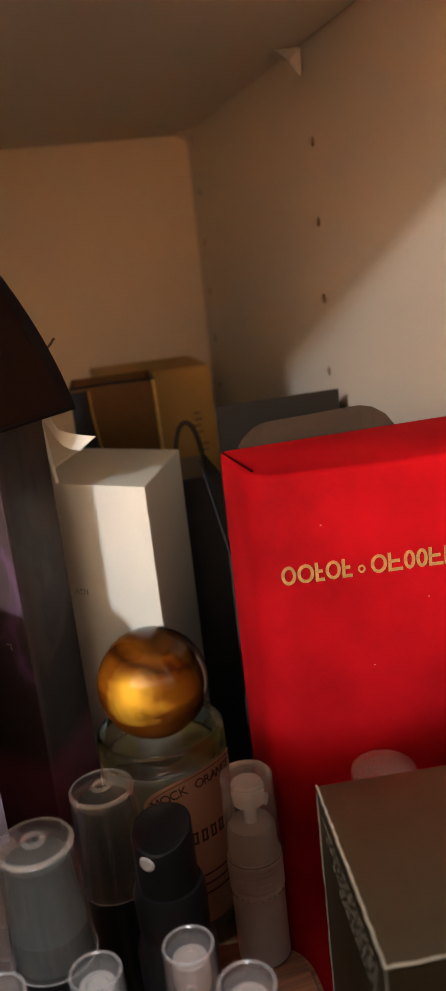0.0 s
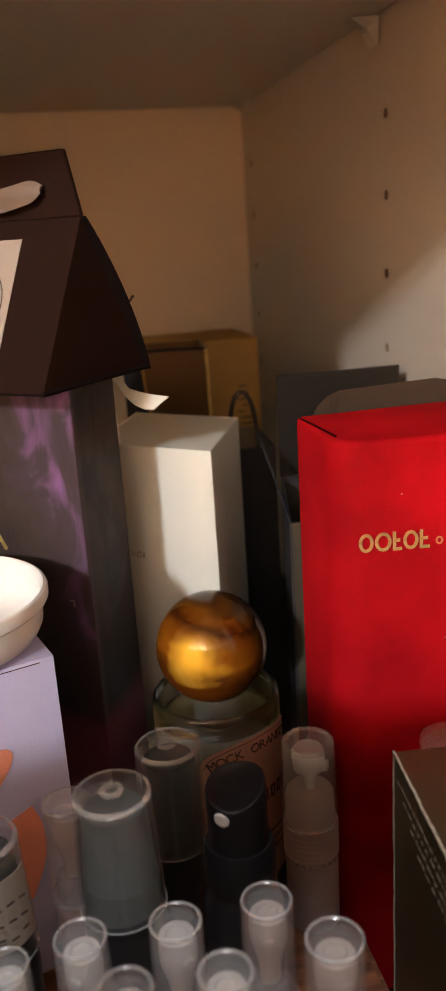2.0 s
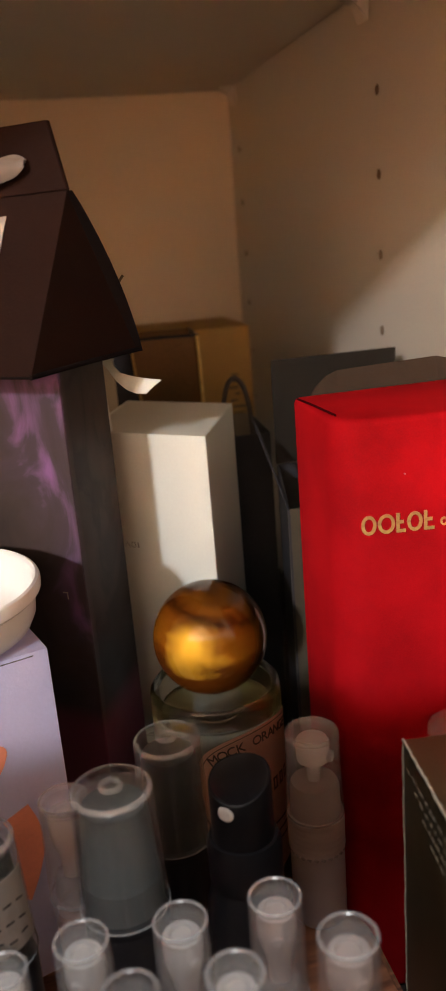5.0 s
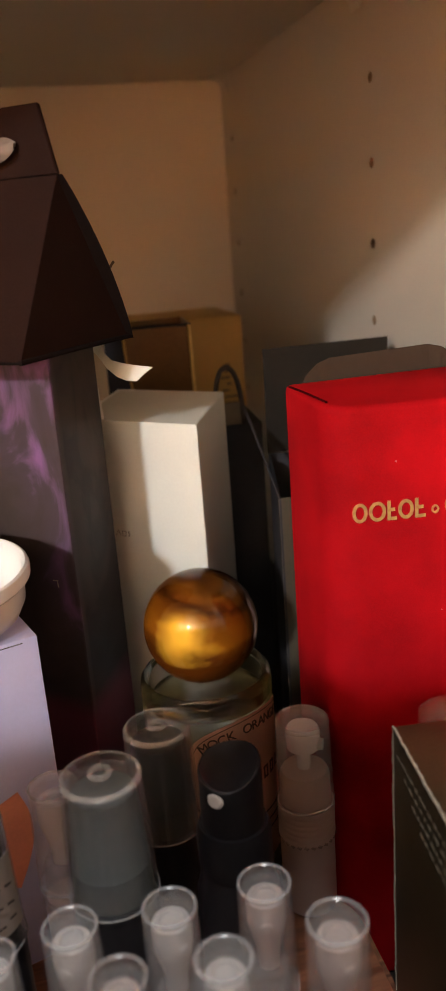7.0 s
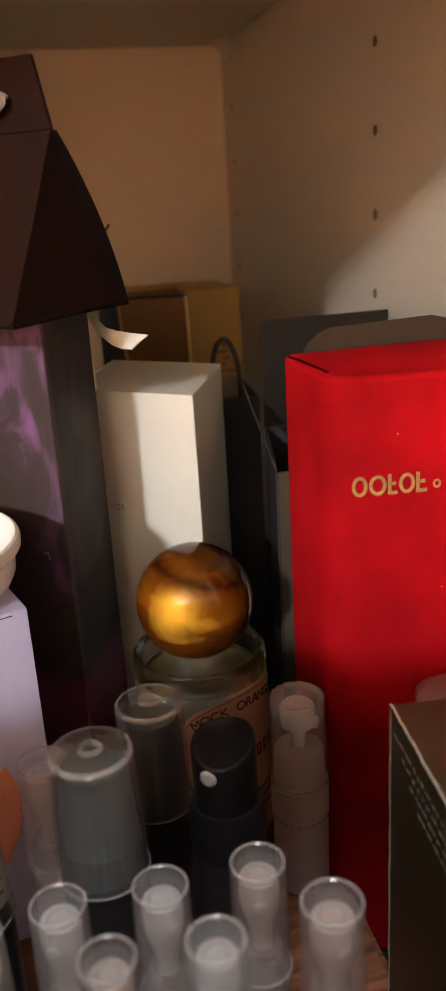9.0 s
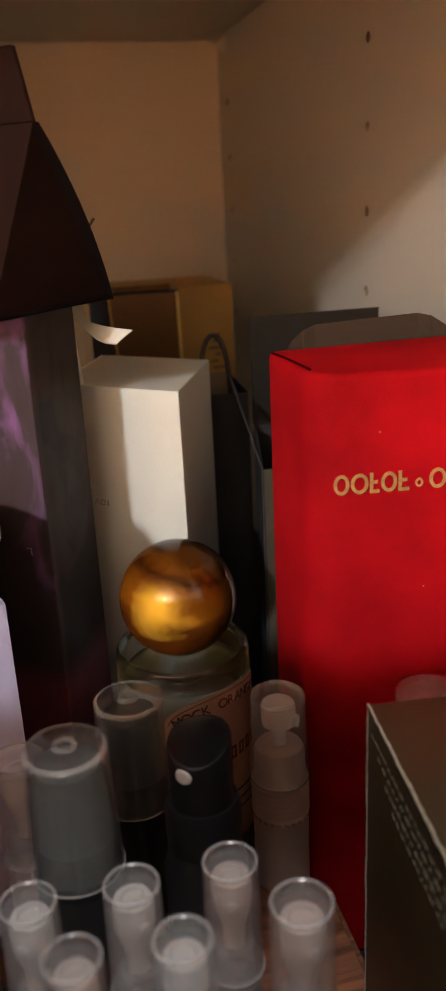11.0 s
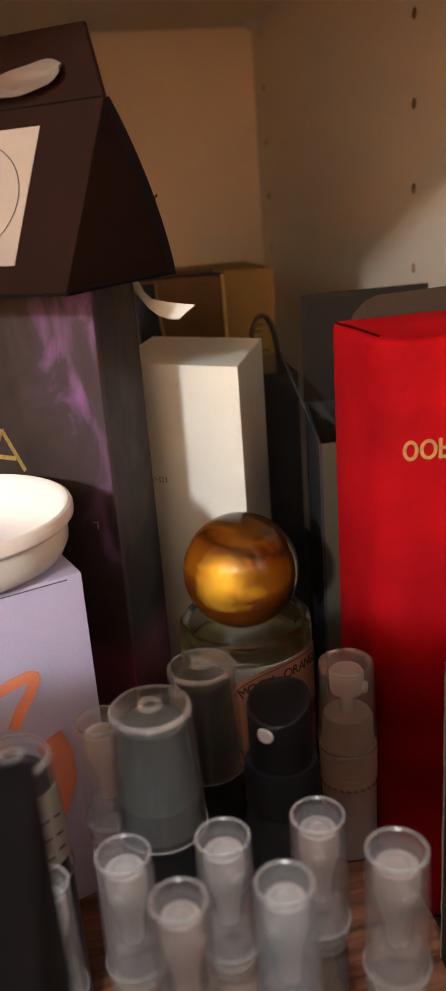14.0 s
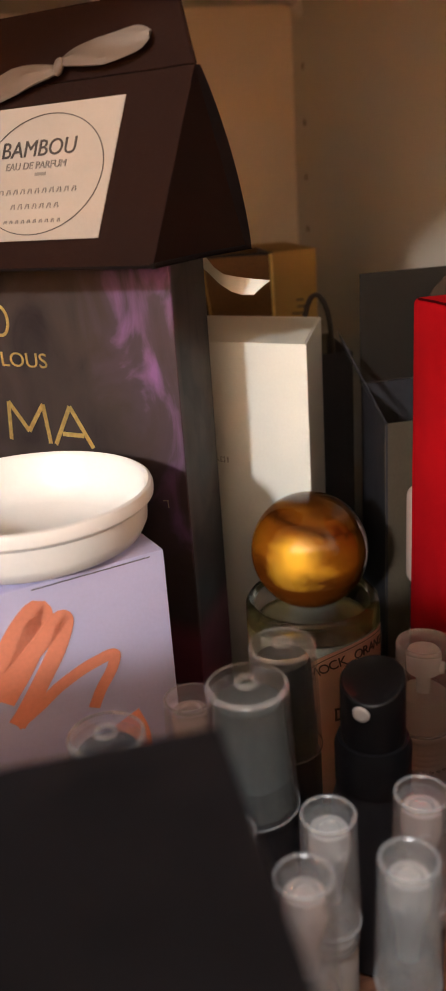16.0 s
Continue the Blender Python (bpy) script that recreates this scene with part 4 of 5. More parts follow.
def cord_bag():
    t = thing("gift_bag", (0.0424, 0.3850, FLOOR), "small black paper bag with a cord handle", "gift bag")
    h = 0.1690 - FLOOR
    L, D = 0.058, 0.030
    part("front_panel", panel([(-L, 0.001, 0), (0, 0, 0), (0, 0, h), (-L, 0.001, h + 0.001)], 0.0006), BLACKCARD, t)
    part("back_panel", panel([(-L, D, 0), (0, D, 0), (0, D, h + 0.0030), (-L, D, h + 0.0030)], 0.0006), LINING, t, "dull lining of the back panel")
    part("side_panel", panel([(0, 0, 0), (0, D, 0), (0, D, h + 0.0030), (0, 0, h)], 0.0006), BLACKCARD, t)
    part("side_panel", panel([(-L, 0, 0), (-L, D, 0), (-L, D, h + 0.0030), (-L, 0, h)], 0.0006), BLACKCARD, t)
    part("base", prism([(-L, 0.001), (0, 0.001), (0, D), (-L, D)], 0, 0.001, 0), BLACKCARD, t)
    # cord loop
    pts = []
    for i in range(25):
        a = math.pi * i / 24
        pts.append((-0.0105 - 0.0062 * math.cos(a), 0.012 + 0.002 * math.sin(a), h - 0.0095 + (0.0315 * math.sin(a) ** 0.6 if i not in (0, 24) else 0)))
    part("cord_handle", tube(pts, 0.0011, 10), ROPE, t, "dark cord handle loop", smooth=True)


cord_bag()


def gilt_box():
    t = thing("perfume_box", (-0.012, 0.4530, FLOOR), "dark gilt carton standing open in the shade", "perfume box")
    h = 0.2045 - FLOOR
    W, D = 0.0415, 0.040
    a, b, c, d = Vector((0, 0.002, 0)), Vector((W, 0, 0)), Vector((W + 0.004, D, 0)), Vector((0.004, D, 0))
    up = Vector((0, 0, h))
    part("front_panel", panel([a, b, b + up, a + up], 0.0007), DARKGILT, t)
    part("side_panel", panel([b, c, c + up, b + up], 0.0007), DARKGILT, t)
    part("back_panel", panel([c, d, d + up, c + up], 0.0007), DARKGILT, t)
    part("side_panel", panel([d, a, a + up, d + up], 0.0007), BLACKCARD, t)
    part("base", prism([(0.001, 0.003), (W, 0.001), (W + 0.003, D), (0.005, D)], 0, 0.001, 0), BLACKCARD, t)
    part("rim", tube([a + up, (a + b) / 2 + up + Vector((0, -0.0006, 0.0006)), b + up], 0.0007, 8), BLACKCARD, t)
    # black printed side with a waved border
    rows = []
    for i in range(13):
        u = i / 12
        rows.append([(0.0001, 0.0018, h * (0.55 + 0.44 * u)), (0.0135 - 0.003 * u + 0.0016 * math.sin(u * 5), 0.0013, h * (0.55 + 0.44 * u))])
    part("black_print", sweep(rows, 0.0003), BLACKCARD, t, "black printed field")
    part("gilt_edge", tube([b + Vector((-0.001, -0.0004, h)), b + Vector((-0.0004, -0.0004, h * 0.8)), b + Vector((0.001, -0.0004, h * 0.6))], 0.0008, 8), GOLD, t, "gilt edge", smooth=True)
    wave = [(0.0135 - 0.003 * u + 0.0016 * math.sin(u * 5), 0.0008, h * (0.55 + 0.44 * u)) for u in (i / 12 for i in range(13))]
    part("gilt_edge", tube(wave, 0.0006, 8), YELLOW, t, smooth=True)


gilt_box()


def yellow_box():
    t = thing("carton", (0.0705, 0.5120, FLOOR), "plain yellow-brown kraft carton at the back of the shelf", "carton")
    part("body", block(-0.062, 0, 0, 0.060, 0, 0.2005 - FLOOR, 0.0008), YELLOW, t, smooth=True)
    rng = random.Random(3)
    for k in range(7):
        ob = part("printed_bar", strokes([[(0, 0), (rng.uniform(0.003, 0.008), 0)]], 0.0011, 0.0001), UMBER, t)
        on_face(ob, (-0.012 + rng.uniform(-0.003, 0.002), 0, 0.1480 - 0.0036 * k), (1, 0, 0), 0.00005)


yellow_box()


def pink_bottle():
    t = thing("perfume_bottle", (0.0382, 0.3000, FLOOR), "dark bottle with a pale pink rounded stopper behind the red carton", "bottle")
    part("body", block(-0.0070, 0.0085, -0.006, 0.006, 0, 0.0795, 0.003, 4), BLACKGLASS, t, "dark bottle body", smooth=True)
    part("stopper", block(-0.0094, 0.0110, -0.0055, 0.0055, 0.0795, 0.1150, 0.0053, 6), PINKGLASS, t, "pale pink rounded stopper", smooth=True)


pink_bottle()


# ---- the wooden stand ----
def riser():
    t = thing("display_stand", (0.0215, 0.2455, FLOOR), "low red-brown wooden stand with rounded corners holding sample bottles", "wooden stand")
    bm = bmesh.new()
    pts = []
    r = 0.011
    outline = [(0, 0), (-0.002, -0.126), (-0.145, -0.126), (-0.143, 0.010), (-0.020, 0.0105)]
    for i, (px, py) in enumerate(outline):
        p, a, b = Vector((px, py)), Vector(outline[i - 1]), Vector(outline[(i + 1) % len(outline)])
        u, v = (a - p).normalized(), (b - p).normalized()
        for k in range(7):
            s = k / 6
            pts.append(p + u * r * (1 - s) ** 2 + v * r * s ** 2)
    h = 0.056 - FLOOR
    lo = [bm.verts.new((p.x, p.y, 0)) for p in pts]
    hi = [bm.verts.new((p.x, p.y, h)) for p in pts]
    bm.faces.new(lo), bm.faces.new(hi[::-1])
    for i in range(len(pts)):
        j = (i + 1) % len(pts)
        bm.faces.new((lo[i], hi[i], hi[j], lo[j]))
    bmesh.ops.recalc_face_normals(bm, faces=bm.faces[:])
    top = [e for e in bm.edges if all(v.co.z > h - 1e-6 for v in e.verts)]
    bmesh.ops.bevel(bm, geom=top, offset=0.002, segments=3, affect="EDGES")
    part("board", bm, WOOD, t, smooth=True)


riser()
STAND = 0.056


# ---- the perfume bottle with the amber ball ----
def amber_bottle():
    cx, cy = -0.0086, 0.2885
    t = thing("perfume_bottle", (cx, cy, FLOOR), "round clear glass perfume bottle with a marbled amber ball stopper", "perfume bottle")
    R = 0.0208
    H = 0.1150 - FLOOR
    outer = [(0, 0.0006), (R - 0.004, 0), (R - 0.0012, 0.0008), (R, 0.003), (R, H - 0.004), (R - 0.0003, H - 0.0012), (R - 0.0014, H), (R - 0.0022, H - 0.0005), (R - 0.0026, H - 0.0026), (R - 0.0030, H - 0.0085), (R - 0.0070, H - 0.0104), (0.0078, H - 0.0108), (0, H - 0.0108)]
    g = part("glass_body", turned(outer, 64), GLASS, t, "thick clear glass", smooth=True)
    inner = [(0, 0.0085), (R - 0.0060, 0.0085), (R - 0.0031, 0.0105), (R - 0.0024, 0.014), (R - 0.0024, H - 0.0114), (0, H - 0.0114)]
    juice = part("perfume", turned(inner, 48), LIQUID, t, "pale greenish perfume", smooth=True)
    juice.visible_shadow = False
    part("neck", turned([(0, H - 0.0107), (0.0075, H - 0.0107), (0.0075, H - 0.0040), (0.0060, H - 0.0024), (0, H - 0.0024)], 32), CLEARCAP, t, "clear collar under the stopper", smooth=True)
    ball = bmesh.new()
    bmesh.ops.create_uvsphere(ball, u_segments=64, v_segments=40, radius=0.0179)
    ob = part("ball_stopper", ball, AMBERGLASS, t, "polished marbled golden amber ball", smooth=True)
    ob.visible_shadow = False
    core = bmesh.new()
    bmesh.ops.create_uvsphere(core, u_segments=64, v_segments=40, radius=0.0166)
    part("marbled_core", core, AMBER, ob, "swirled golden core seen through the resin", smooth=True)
    ob.matrix_local = pose(0, 0.0008, 0.1297 - FLOOR)
    g.visible_shadow = False
    # arched paper label wrapped on the front; u runs round the glass, v up
    R2 = R + 0.0002

    def wrap(bm, lift=0.0):
        for v in bm.verts:
            a = v.co.x / R2
            rr = R2 + lift + v.co.z
            v.co = Vector((rr * math.sin(a), -rr * math.cos(a), v.co.y))
        return bm

    u0, half = math.radians(30) * R2, 0.0217
    foot, shoulder, crown = 0.0520 - FLOOR, 0.0975 - FLOOR, 0.1075 - FLOOR
    bm = bmesh.new()
    n = 30
    top, low = [], []
    for i in range(n + 1):
        s = -1 + 2 * i / n
        top.append(bm.verts.new((u0 + half * s, shoulder + (crown - shoulder) * math.sqrt(max(0, 1 - s * s * 0.98)), 0)))
        low.append(bm.verts.new((u0 + half * s, foot, 0)))
    for i in range(n):
        bm.faces.new((low[i], low[i + 1], top[i + 1], top[i]))
    bmesh.ops.solidify(bm, geom=bm.faces[:], thickness=-0.0001)
    part("label", wrap(bm), PEACH, t, "peach paper label with an arched top")
    # border line and arched wording
    line = [[(u0 + (half - 0.0011) * s, shoulder - 0.001 + (crown - shoulder) * math.sqrt(max(0, 1 - s * s * 0.98))) for s in (-1 + 2 * i / 40 for i in range(41))]]
    part("label_border", wrap(strokes(line, 0.00022, 0.00006), 0.00012), SEPIA, t)
    text = "MOCK ORANGE"
    for i, ch in enumerate(text):
        if ch == " ":
            continue
        s = -0.80 + 1.30 * i / (len(text) - 1)
        u = u0 + half * s
        v = shoulder - 0.0042 + (crown - shoulder) * math.sqrt(1 - s * s * 0.98)
        tilt = math.atan2(-(crown - shoulder) * s * 0.98 / math.sqrt(1 - s * s * 0.98), half)
        lt = words(ch, 0.0044)
        lt.transform(Matrix.Translation((u, v, 0)) @ Matrix.Rotation(tilt, 4, "Z"))
        part("printed_letter", wrap(lt, 0.00030), SEPIA, t)
    for i in range(7):
        u = u0 - 0.0105 + 0.0035 * i
        part("printed_bar", wrap(strokes([[(u + a, 0.0845 - FLOOR + b) for a, b in l] for l in frame_shape(-0.0012, 0.0024, 0.0045, wide=0.2)], 0.0007, 0.00006), 0.00014), SEPIA, t)
    for k in range(3):
        part("printed_bar", wrap(strokes([[(u0 - 0.010 + 0.001 * j, 0.0700 - 0.0034 * k - FLOOR) for j in range(21)]], 0.0006, 0.00006), 0.00014), SEPIA, t)


amber_bottle()


# ---- sprays and samples ----
def capped_spray(x, y, z_top, body_mat, inner_mat, label, r_top=0.0082, r_low=0.0096, cap_h=0.0300, base=STAND, turn=0, sticker=False, plain=False):
    t = thing("spray_bottle", (x, y, base), label, "spray bottle", turn=turn, group="spray bottles")
    H = z_top - base
    c = H - cap_h
    body = [(0, 0), (r_low - 0.0014, 0), (r_low - 0.0004, 0.001), (r_low - 0.0004, c - 0.003), (r_low - 0.0016, c - 0.0004), (0.0072, c + 0.0012), (0.0072, c + 0.006), (0, c + 0.006)]
    part("body", turned(body, 40), body_mat, t, smooth=True)
    pump = [(0, c + 0.0008), (r_low - 0.0011, c + 0.0008), (r_low - 0.0013, c + 0.0084), (r_low - 0.00155, c + 0.0087), (r_top - 0.0013, H - 0.0052), (r_top - 0.0018, H - 0.0040), (0, H - 0.0038)]
    part("pump", turned(pump, 36), inner_mat, t, smooth=True)
    k = 0.0006
    shell = [(0, H), (r_top - 0.0012, H), (r_top, H - 0.0006), (r_top + 0.0002, H - 0.002), (r_low, c + 0.0006), (r_low, c), (r_low - k, c), (r_low - k, c + 0.0006), (r_top + 0.0002 - k, H - 0.0024), (r_top - 0.0018, H - 0.0012), (0, H - 0.0012)]
    cap = part("cap", turned(shell, 48), PINKFROST if plain else CLEARCAP, t, "clear plastic cap", smooth=True)
    low = [(r_low - 0.0001, c + 0.0004), (r_low + 0.00015, c + 0.0003), (r_low + 0.00015, c), (r_low - 0.0002, c - 0.0001), (r_low - 0.0001, c + 0.0004)]
    part("cap_lip", turned(low, 48), CAPRIM, cap, smooth=True)
    if plain:
        return t
    ring = [(r_top - 0.0008, H + 0.0001), (r_top - 0.0003, H + 0.0002), (r_top + 0.0002, H - 0.0004), (r_top + 0.0002, H - 0.0009), (r_top - 0.0006, H - 0.0004), (r_top - 0.0008, H + 0.0001)]
    part("cap_rim", turned(ring, 48), CAPRIM, cap, smooth=True)
    dot = [(0.0015, H + 0.0002), (0.0016, H + 0.0008), (0.0020, H + 0.0011), (0.0024, H + 0.0010), (0.0027, H + 0.0005), (0.0028, H + 0.0001), (0.0015, H + 0.0002)]
    part("cap_knob", turned(dot, 28), CAPRIM, cap, "small moulded ring on the cap", smooth=True)
    if sticker:
        rows = []
        for i in range(11):
            a = math.radians(-12 + 74 * i / 10)
            rows.append([((r_low + 0.0004) * math.sin(a), -(r_low + 0.0004) * math.cos(a), c + 0.006), ((r_top + 0.0009) * math.sin(a), -(r_top + 0.0009) * math.cos(a), H - 0.006)])
        part("sticker", sweep(rows, 0.0002), LABEL, t, "white handwritten sticker")
        rng = random.Random(2)
        for k in range(9):
            a = math.radians(4 + 18 * (k % 3))
            z = c + 0.0095 + 0.0042 * (k // 3)
            rr = r_low + 0.0002
            ob = part("written_bar", strokes([[(-0.001, rng.uniform(-0.0006, 0.0006)), (0.001, rng.uniform(-0.0006, 0.0006))]], 0.0005, 0.0001), INK, t)
            on_face(ob, (rr * math.sin(a), -rr * math.cos(a), z), (math.cos(a), math.sin(a), 0), 0.0004)
    return t


SMOKED = mat("grey_green_pump", (0.060, 0.076, 0.080), 0.35, vary=0.1, scale=120)
capped_spray(-0.0480, 0.2100, 0.1386, BLACKGLASS, SMOKED, "black spray bottle under a clear cap with a grey pump", r_top=0.0087, r_low=0.0100)
capped_spray(-0.0310, 0.2440, 0.1260, BLACKGLASS, BLACKPLASTIC, "black spray bottle under a clear tapering cap", r_top=0.0086)
capped_spray(-0.0780, 0.2140, 0.1302, BLACKGLASS, BLACKPLASTIC, "black spray bottle with a handwritten white sticker on its cap", turn=10, sticker=True)
capped_spray(0.0400, 0.2200, 0.1286, VIAL, CLEARCAP, "frosted spray bottle under a plain clear cap behind the olive carton", base=FLOOR, plain=True)


def black_atomiser():
    t = thing("spray_bottle", (-0.0195, 0.2115, STAND), "black uncapped atomiser with a pale nozzle dot", "spray bottle", turn=-18, group="spray bottles")
    top = 0.1332 - STAND
    part("body", turned([(0, 0), (0.0088, 0), (0.0098, 0.001), (0.0098, 0.044), (0.0086, 0.0480), (0.0084, 0.052), (0, 0.052)], 40), BLACKGLASS, t, smooth=True)
    part("collar", turned([(0, 0.051), (0.0086, 0.051), (0.0087, 0.0605), (0.0080, 0.0625), (0, 0.0625)], 40), BLACKPLASTIC, t, smooth=True)
    bm = turned([(0, 0.0615), (0.0072, 0.0615), (0.0072, top - 0.0080), (0.0072, top - 0.0005), (0.0070, top - 0.0001), (0.0066, top), (0.0062, top - 0.0004), (0.0035, top - 0.0009), (0, top - 0.0011)], 48)
    for v in bm.verts:
        if v.co.z > top - 0.0040:
            # the finger rest slopes down to the front and is hollowed
            v.co.z += 0.30 * v.co.y + 0.10 * v.co.x + 0.0002 - 0.0007 * max(0, 1 - (v.co.x / 0.0055) ** 2)
    part("actuator", bm, BLACKPLASTIC, t, smooth=True)
    ob = part("nozzle", turned([(0, 0.0003), (0.0013, 0.0003), (0.0018, 0.0001), (0.0022, -0.0008), (0, -0.0008)], 24), DOT, t, "pale nozzle disc")
    on_face(ob, (-0.0030, -0.0066, top - 0.0049), (0.92, -0.39, 0), 0.0)


black_atomiser()


def pump_sample(x, y, z_top, body_mat, label, scale=1.0, base=STAND, nozzle=0.0, cap_mat=None, tall=0.026, juice=None, pump_mat=None):
    """A small sample atomiser: frosted tube, collar, milky pump and a clear cap."""
    t = thing("sample_atomiser", (x, y, base), label, "sample bottle", turn=nozzle, group="sample atomisers")
    H = z_top - base
    R = 0.0057 * scale
    c = H - tall
    cap_mat, pump_mat = cap_mat or FROST, pump_mat or PUMP
    part("vial", turned([(0, 0), (R - 0.0012, 0), (R, 0.0012), (R, c - 0.0075), (R - 0.0006, c - 0.006), (R - 0.0006, c - 0.004), (0, c - 0.004)], 32), body_mat, t, smooth=True)
    part("perfume", turned([(0, 0.0012), (R - 0.0011, 0.0012), (R - 0.0011, (c - 0.008) * 0.62), (0, (c - 0.008) * 0.62)], 24), juice or JUICE, t, "perfume in the vial", smooth=True)
    part("collar", turned([(0, c - 0.0052), (R + 0.0001, c - 0.0052), (R + 0.0004, c - 0.0046), (R + 0.0004, c - 0.0006), (R, c), (0, c)], 32), PUMPBASE, t, smooth=True)
    s = scale
    part("pump_base", turned([(0, c - 0.0002), (R - 0.0007, c - 0.0002), (R - 0.0010, c + 0.0048), (R - 0.0012, c + 0.0056), (0.0020 * s, c + 0.0060), (0, c + 0.0060)], 28), PUMPBASE, t, smooth=True)
    part("pump", turned([(0, c + 0.0058), (0.0024 * s, c + 0.0058), (0.0025 * s, H - 0.0170), (0.0030 * s, H - 0.0140), (0.0040 * s, H - 0.0104), (0.0043 * s, H - 0.0088), (0.0043 * s, H - 0.0044), (0.0039 * s, H - 0.0034), (0.0026 * s, H - 0.0031), (0.0022 * s, H - 0.0037), (0, H - 0.0038)], 28), pump_mat, t, "milky spray head", smooth=True)
    nz = part("nozzle", turned([(0, 0), (0.0015 * scale, 0), (0.0015 * scale, 0.0042 * scale), (0.0010 * scale, 0.0046 * scale), (0, 0.0046 * scale)], 16), pump_mat, t, smooth=True)
    nz.matrix_local = pose(0, 0, H - 0.0078, 90, 0, 0)
    k = 0.0005
    shell = [(R - 0.0006, H - 0.0016), (R - 0.0006, H - 0.0002), (R - 0.0003, H), (R + 0.0001, H - 0.0006), (R + 0.0007, c + 0.0004), (R + 0.0007, c), (R + 0.0007 - k, c), (R - k, H - 0.0022)]
    cap = part("cap", turned(shell, 40), cap_mat, t, "translucent cap", smooth=True)
    part("cap_top", turned([(0, H - 0.0018), (R - 0.0008, H - 0.0018), (R - 0.0006, H - 0.0014), (0, H - 0.0014)], 40), CLEARCAP, cap, smooth=True)
    rim = [(R - 0.0005, H - 0.0001), (R - 0.0002, H + 0.0002), (R + 0.0001, H), (R + 0.0001, H - 0.0003), (R - 0.0003, H - 0.0003), (R - 0.0005, H - 0.0001)]
    part("cap_rim", turned(rim, 40), FROSTRIM, cap, smooth=True)
    lip = [(R + 0.0004, c + 0.0004), (R + 0.0008, c + 0.0003), (R + 0.0008, c - 0.0001), (R + 0.0003, c - 0.0002), (R + 0.0004, c + 0.0004)]
    part("cap_lip", turned(lip, 40), FROSTRIM, cap, smooth=True)
    return t


AMBERVIAL = "small frosted sample atomiser with a translucent cap and amber perfume"
pump_sample(-0.0582, 0.1871, 0.1226, VIAL, AMBERVIAL, scale=0.94, nozzle=-30)
pump_sample(-0.0390, 0.1857, 0.1228, VIAL, AMBERVIAL, scale=0.94, nozzle=25)
pump_sample(-0.0196, 0.1861, 0.1226, VIALDARK, "small sample atomiser with a translucent cap and dark perfume", scale=0.94, nozzle=-15, cap_mat=PINKFROST, pump_mat=PINKPUMP)
pump_sample(-0.0120, 0.1652, 0.1300, VIAL, "frosted sample atomiser with pale yellow perfume", scale=0.96, nozzle=10, juice=PALEJUICE, cap_mat=PINKFROST, pump_mat=PINKPUMP)
pump_sample(-0.0510, 0.1622, 0.1331, VIAL, "frosted sample atomiser with a pinkish pump under its cap", scale=0.84, nozzle=60, cap_mat=PINKFROST, pump_mat=PINKPUMP)
pump_sample(-0.0335, 0.1613, 0.1325, VIAL, "whitish frosted sample atomiser with a translucent cap", scale=0.87, nozzle=-50, cap_mat=BLUEFROST)
pump_sample(-0.0735, 0.1870, 0.1200, VIAL, "slim grey frosted sample atomiser beside the black carton", scale=0.85, nozzle=0)
pump_sample(-0.0585, 0.2235, 0.1290, PINKCAP, "slim pink-tinted sample atomiser", scale=1.0, nozzle=30, cap_mat=PINKFROST, pump_mat=PINKPUMP)


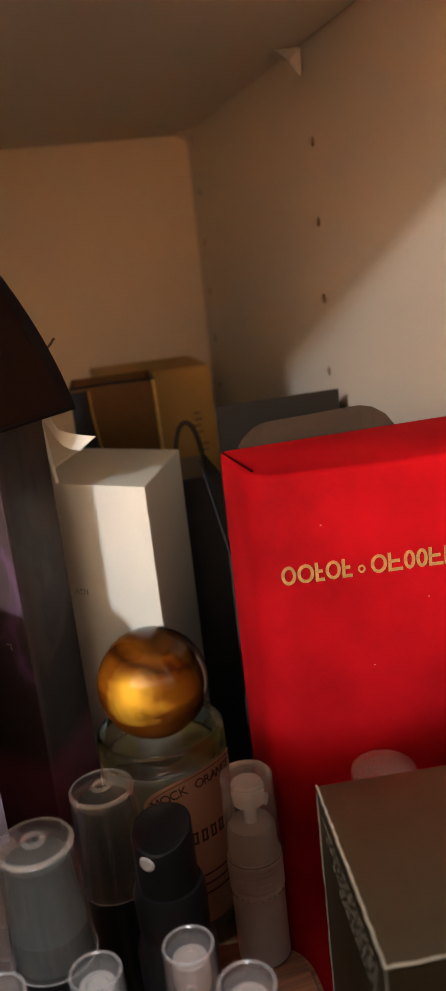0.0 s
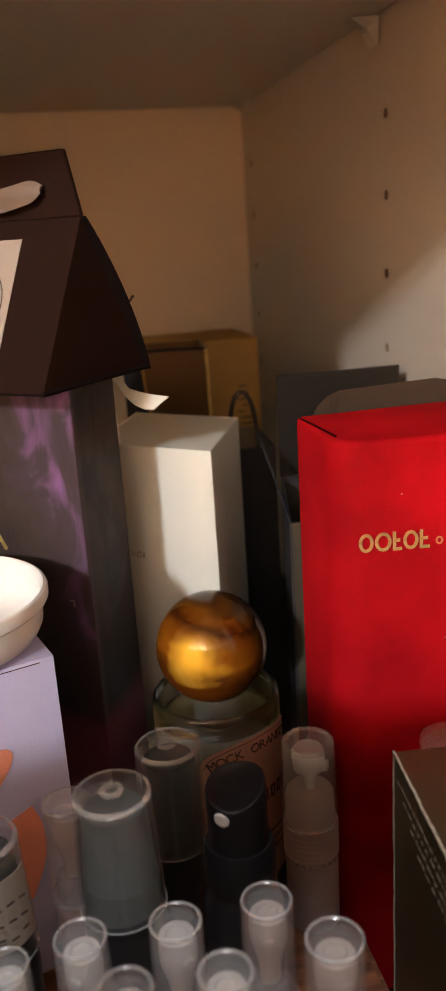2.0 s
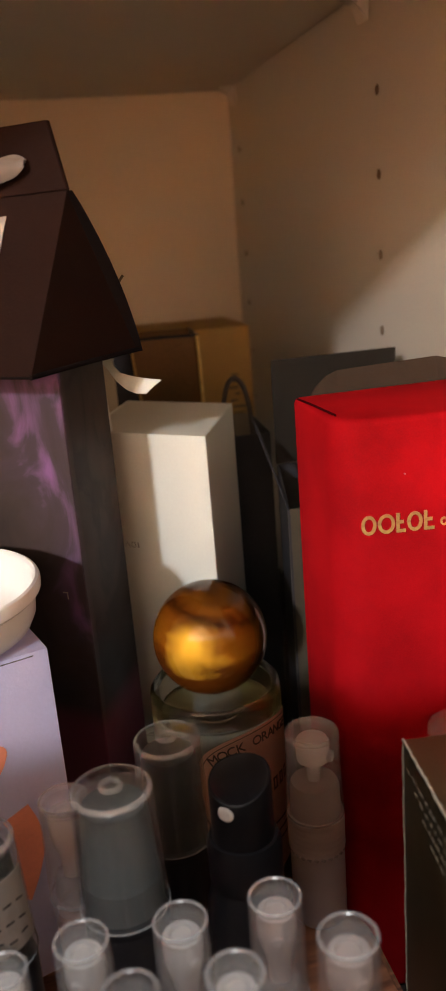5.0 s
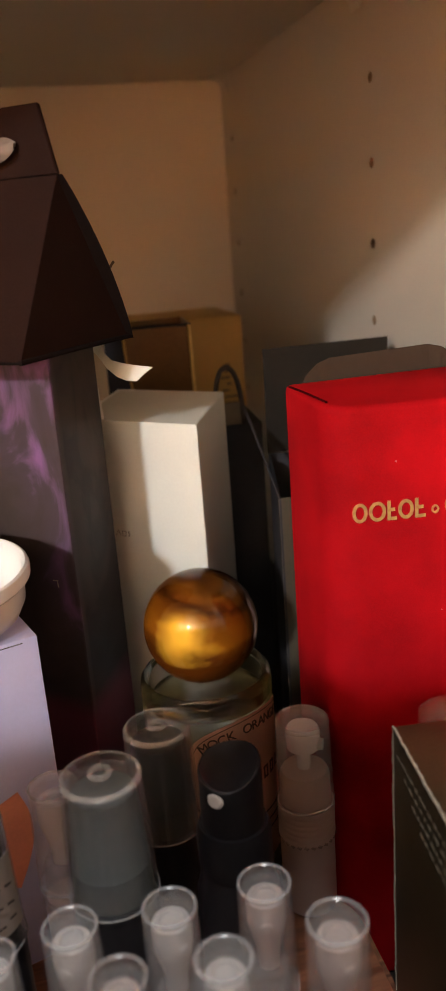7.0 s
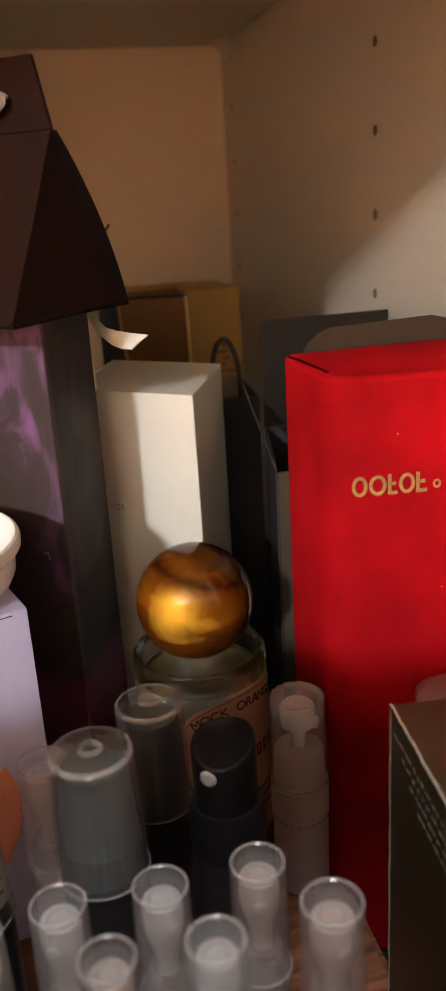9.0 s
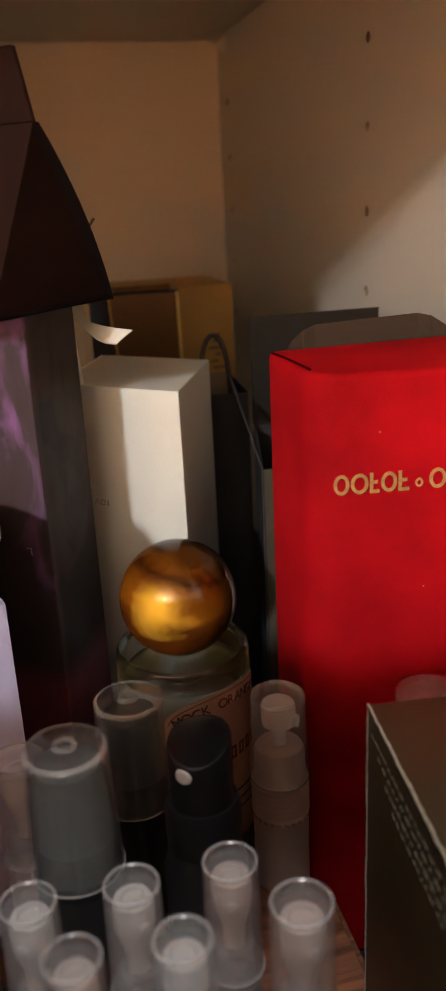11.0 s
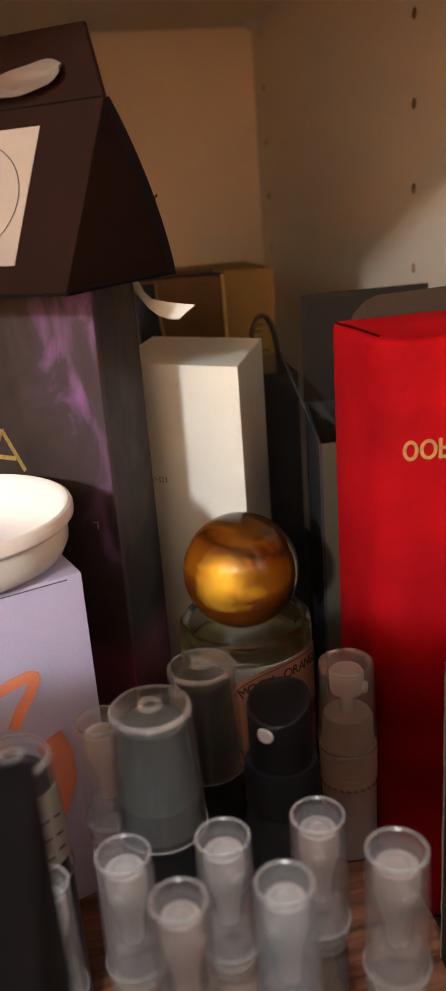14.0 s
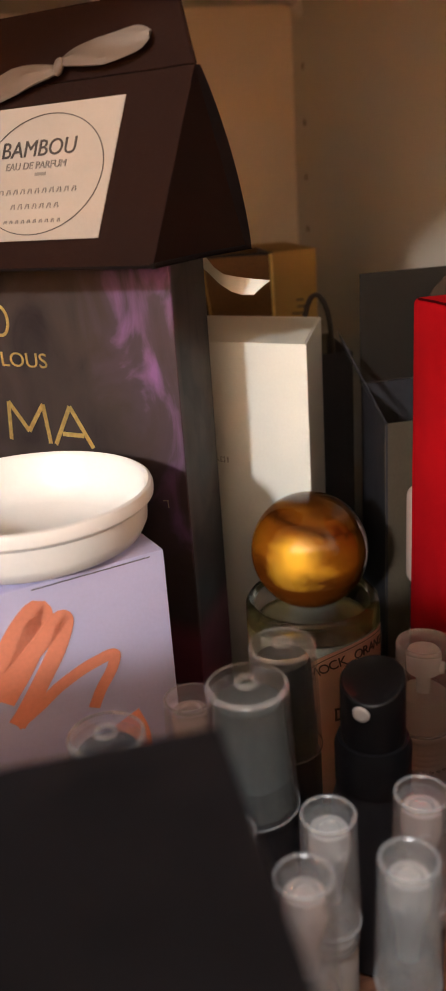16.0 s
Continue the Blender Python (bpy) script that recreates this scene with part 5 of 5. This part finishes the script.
def ribbed_atomiser():
    t = thing("sample_atomiser", (0.0092, 0.2465, STAND), "frosted atomiser with a clear cap over a ribbed collar", "sample bottle", group="sample atomisers")
    H = 0.1176 - STAND
    c = H - 0.0255
    part("vial", turned([(0, 0), (0.0066, 0), (0.0078, 0.0012), (0.0078, c - 0.012), (0.0070, c - 0.0105), (0, c - 0.0105)], 36), DULLPINK, t, smooth=True)
    prof = [(0, c - 0.0112)]
    for k in range(6):
        z = c - 0.0110 + 0.0018 * k
        prof += [(0.0080, z), (0.0081, z + 0.0004), (0.0081, z + 0.0012), (0.00795, z + 0.0016)]
    prof += [(0.0078, c + 0.0002), (0, c + 0.0002)]
    part("ribbed_collar", turned(prof, 48), DULLPINK, t, "ribbed translucent collar", smooth=True)
    for k in range(26):
        a = 2 * math.pi * k / 26
        ob = part("collar_tooth", block(-0.0006, 0.0006, -0.0003, 0.0003, -0.0004, 0.0004), FROSTRIM, t)
        ob.matrix_local = Matrix.Translation((0.0080 * math.cos(a), 0.0080 * math.sin(a), c - 0.0110)) @ pose(0, 0, 0, 0, 0, math.degrees(a) + 90) @ pose(0, 0, 0, 0, 35, 0)
    part("pump_base", turned([(0, c), (0.0072, c), (0.0070, c + 0.0085), (0.0064, c + 0.0098), (0.0022, c + 0.0104), (0, c + 0.0104)], 32), DULLPINK, t, smooth=True)
    part("pump", turned([(0, c + 0.0102), (0.0020, c + 0.0102), (0.0020, H - 0.0092), (0.0046, H - 0.0086), (0.0048, H - 0.0034), (0.0042, H - 0.0024), (0, H - 0.0026)], 32), PUMP, t, "milky spray head", smooth=True)
    nz = part("nozzle", turned([(0, 0), (0.0017, 0), (0.0017, 0.0056), (0, 0.0060)], 16), PUMP, t, smooth=True)
    nz.matrix_local = pose(0, 0, H - 0.0072, 90, 0, 55)
    shell = [(0, H - 0.0006), (0.0062, H - 0.0006), (0.0070, H), (0.0074, H - 0.0008), (0.0082, c + 0.0004), (0.0082, c), (0.0076, c), (0.0068, H - 0.0016)]
    cap = part("cap", turned(shell, 44), FROST, t, "translucent cap", smooth=True)
    part("cap_rim", turned([(0.0062, H - 0.0004), (0.0068, H + 0.0003), (0.0074, H - 0.0001), (0.0075, H - 0.0010), (0.0064, H - 0.0012), (0.0062, H - 0.0004)], 44), FROSTRIM, cap, smooth=True)
    part("cap_lip", turned([(0.0080, c + 0.0004), (0.0083, c + 0.0003), (0.0083, c - 0.0001), (0.0079, c - 0.0002), (0.0080, c + 0.0004)], 44), FROSTRIM, cap, smooth=True)


ribbed_atomiser()
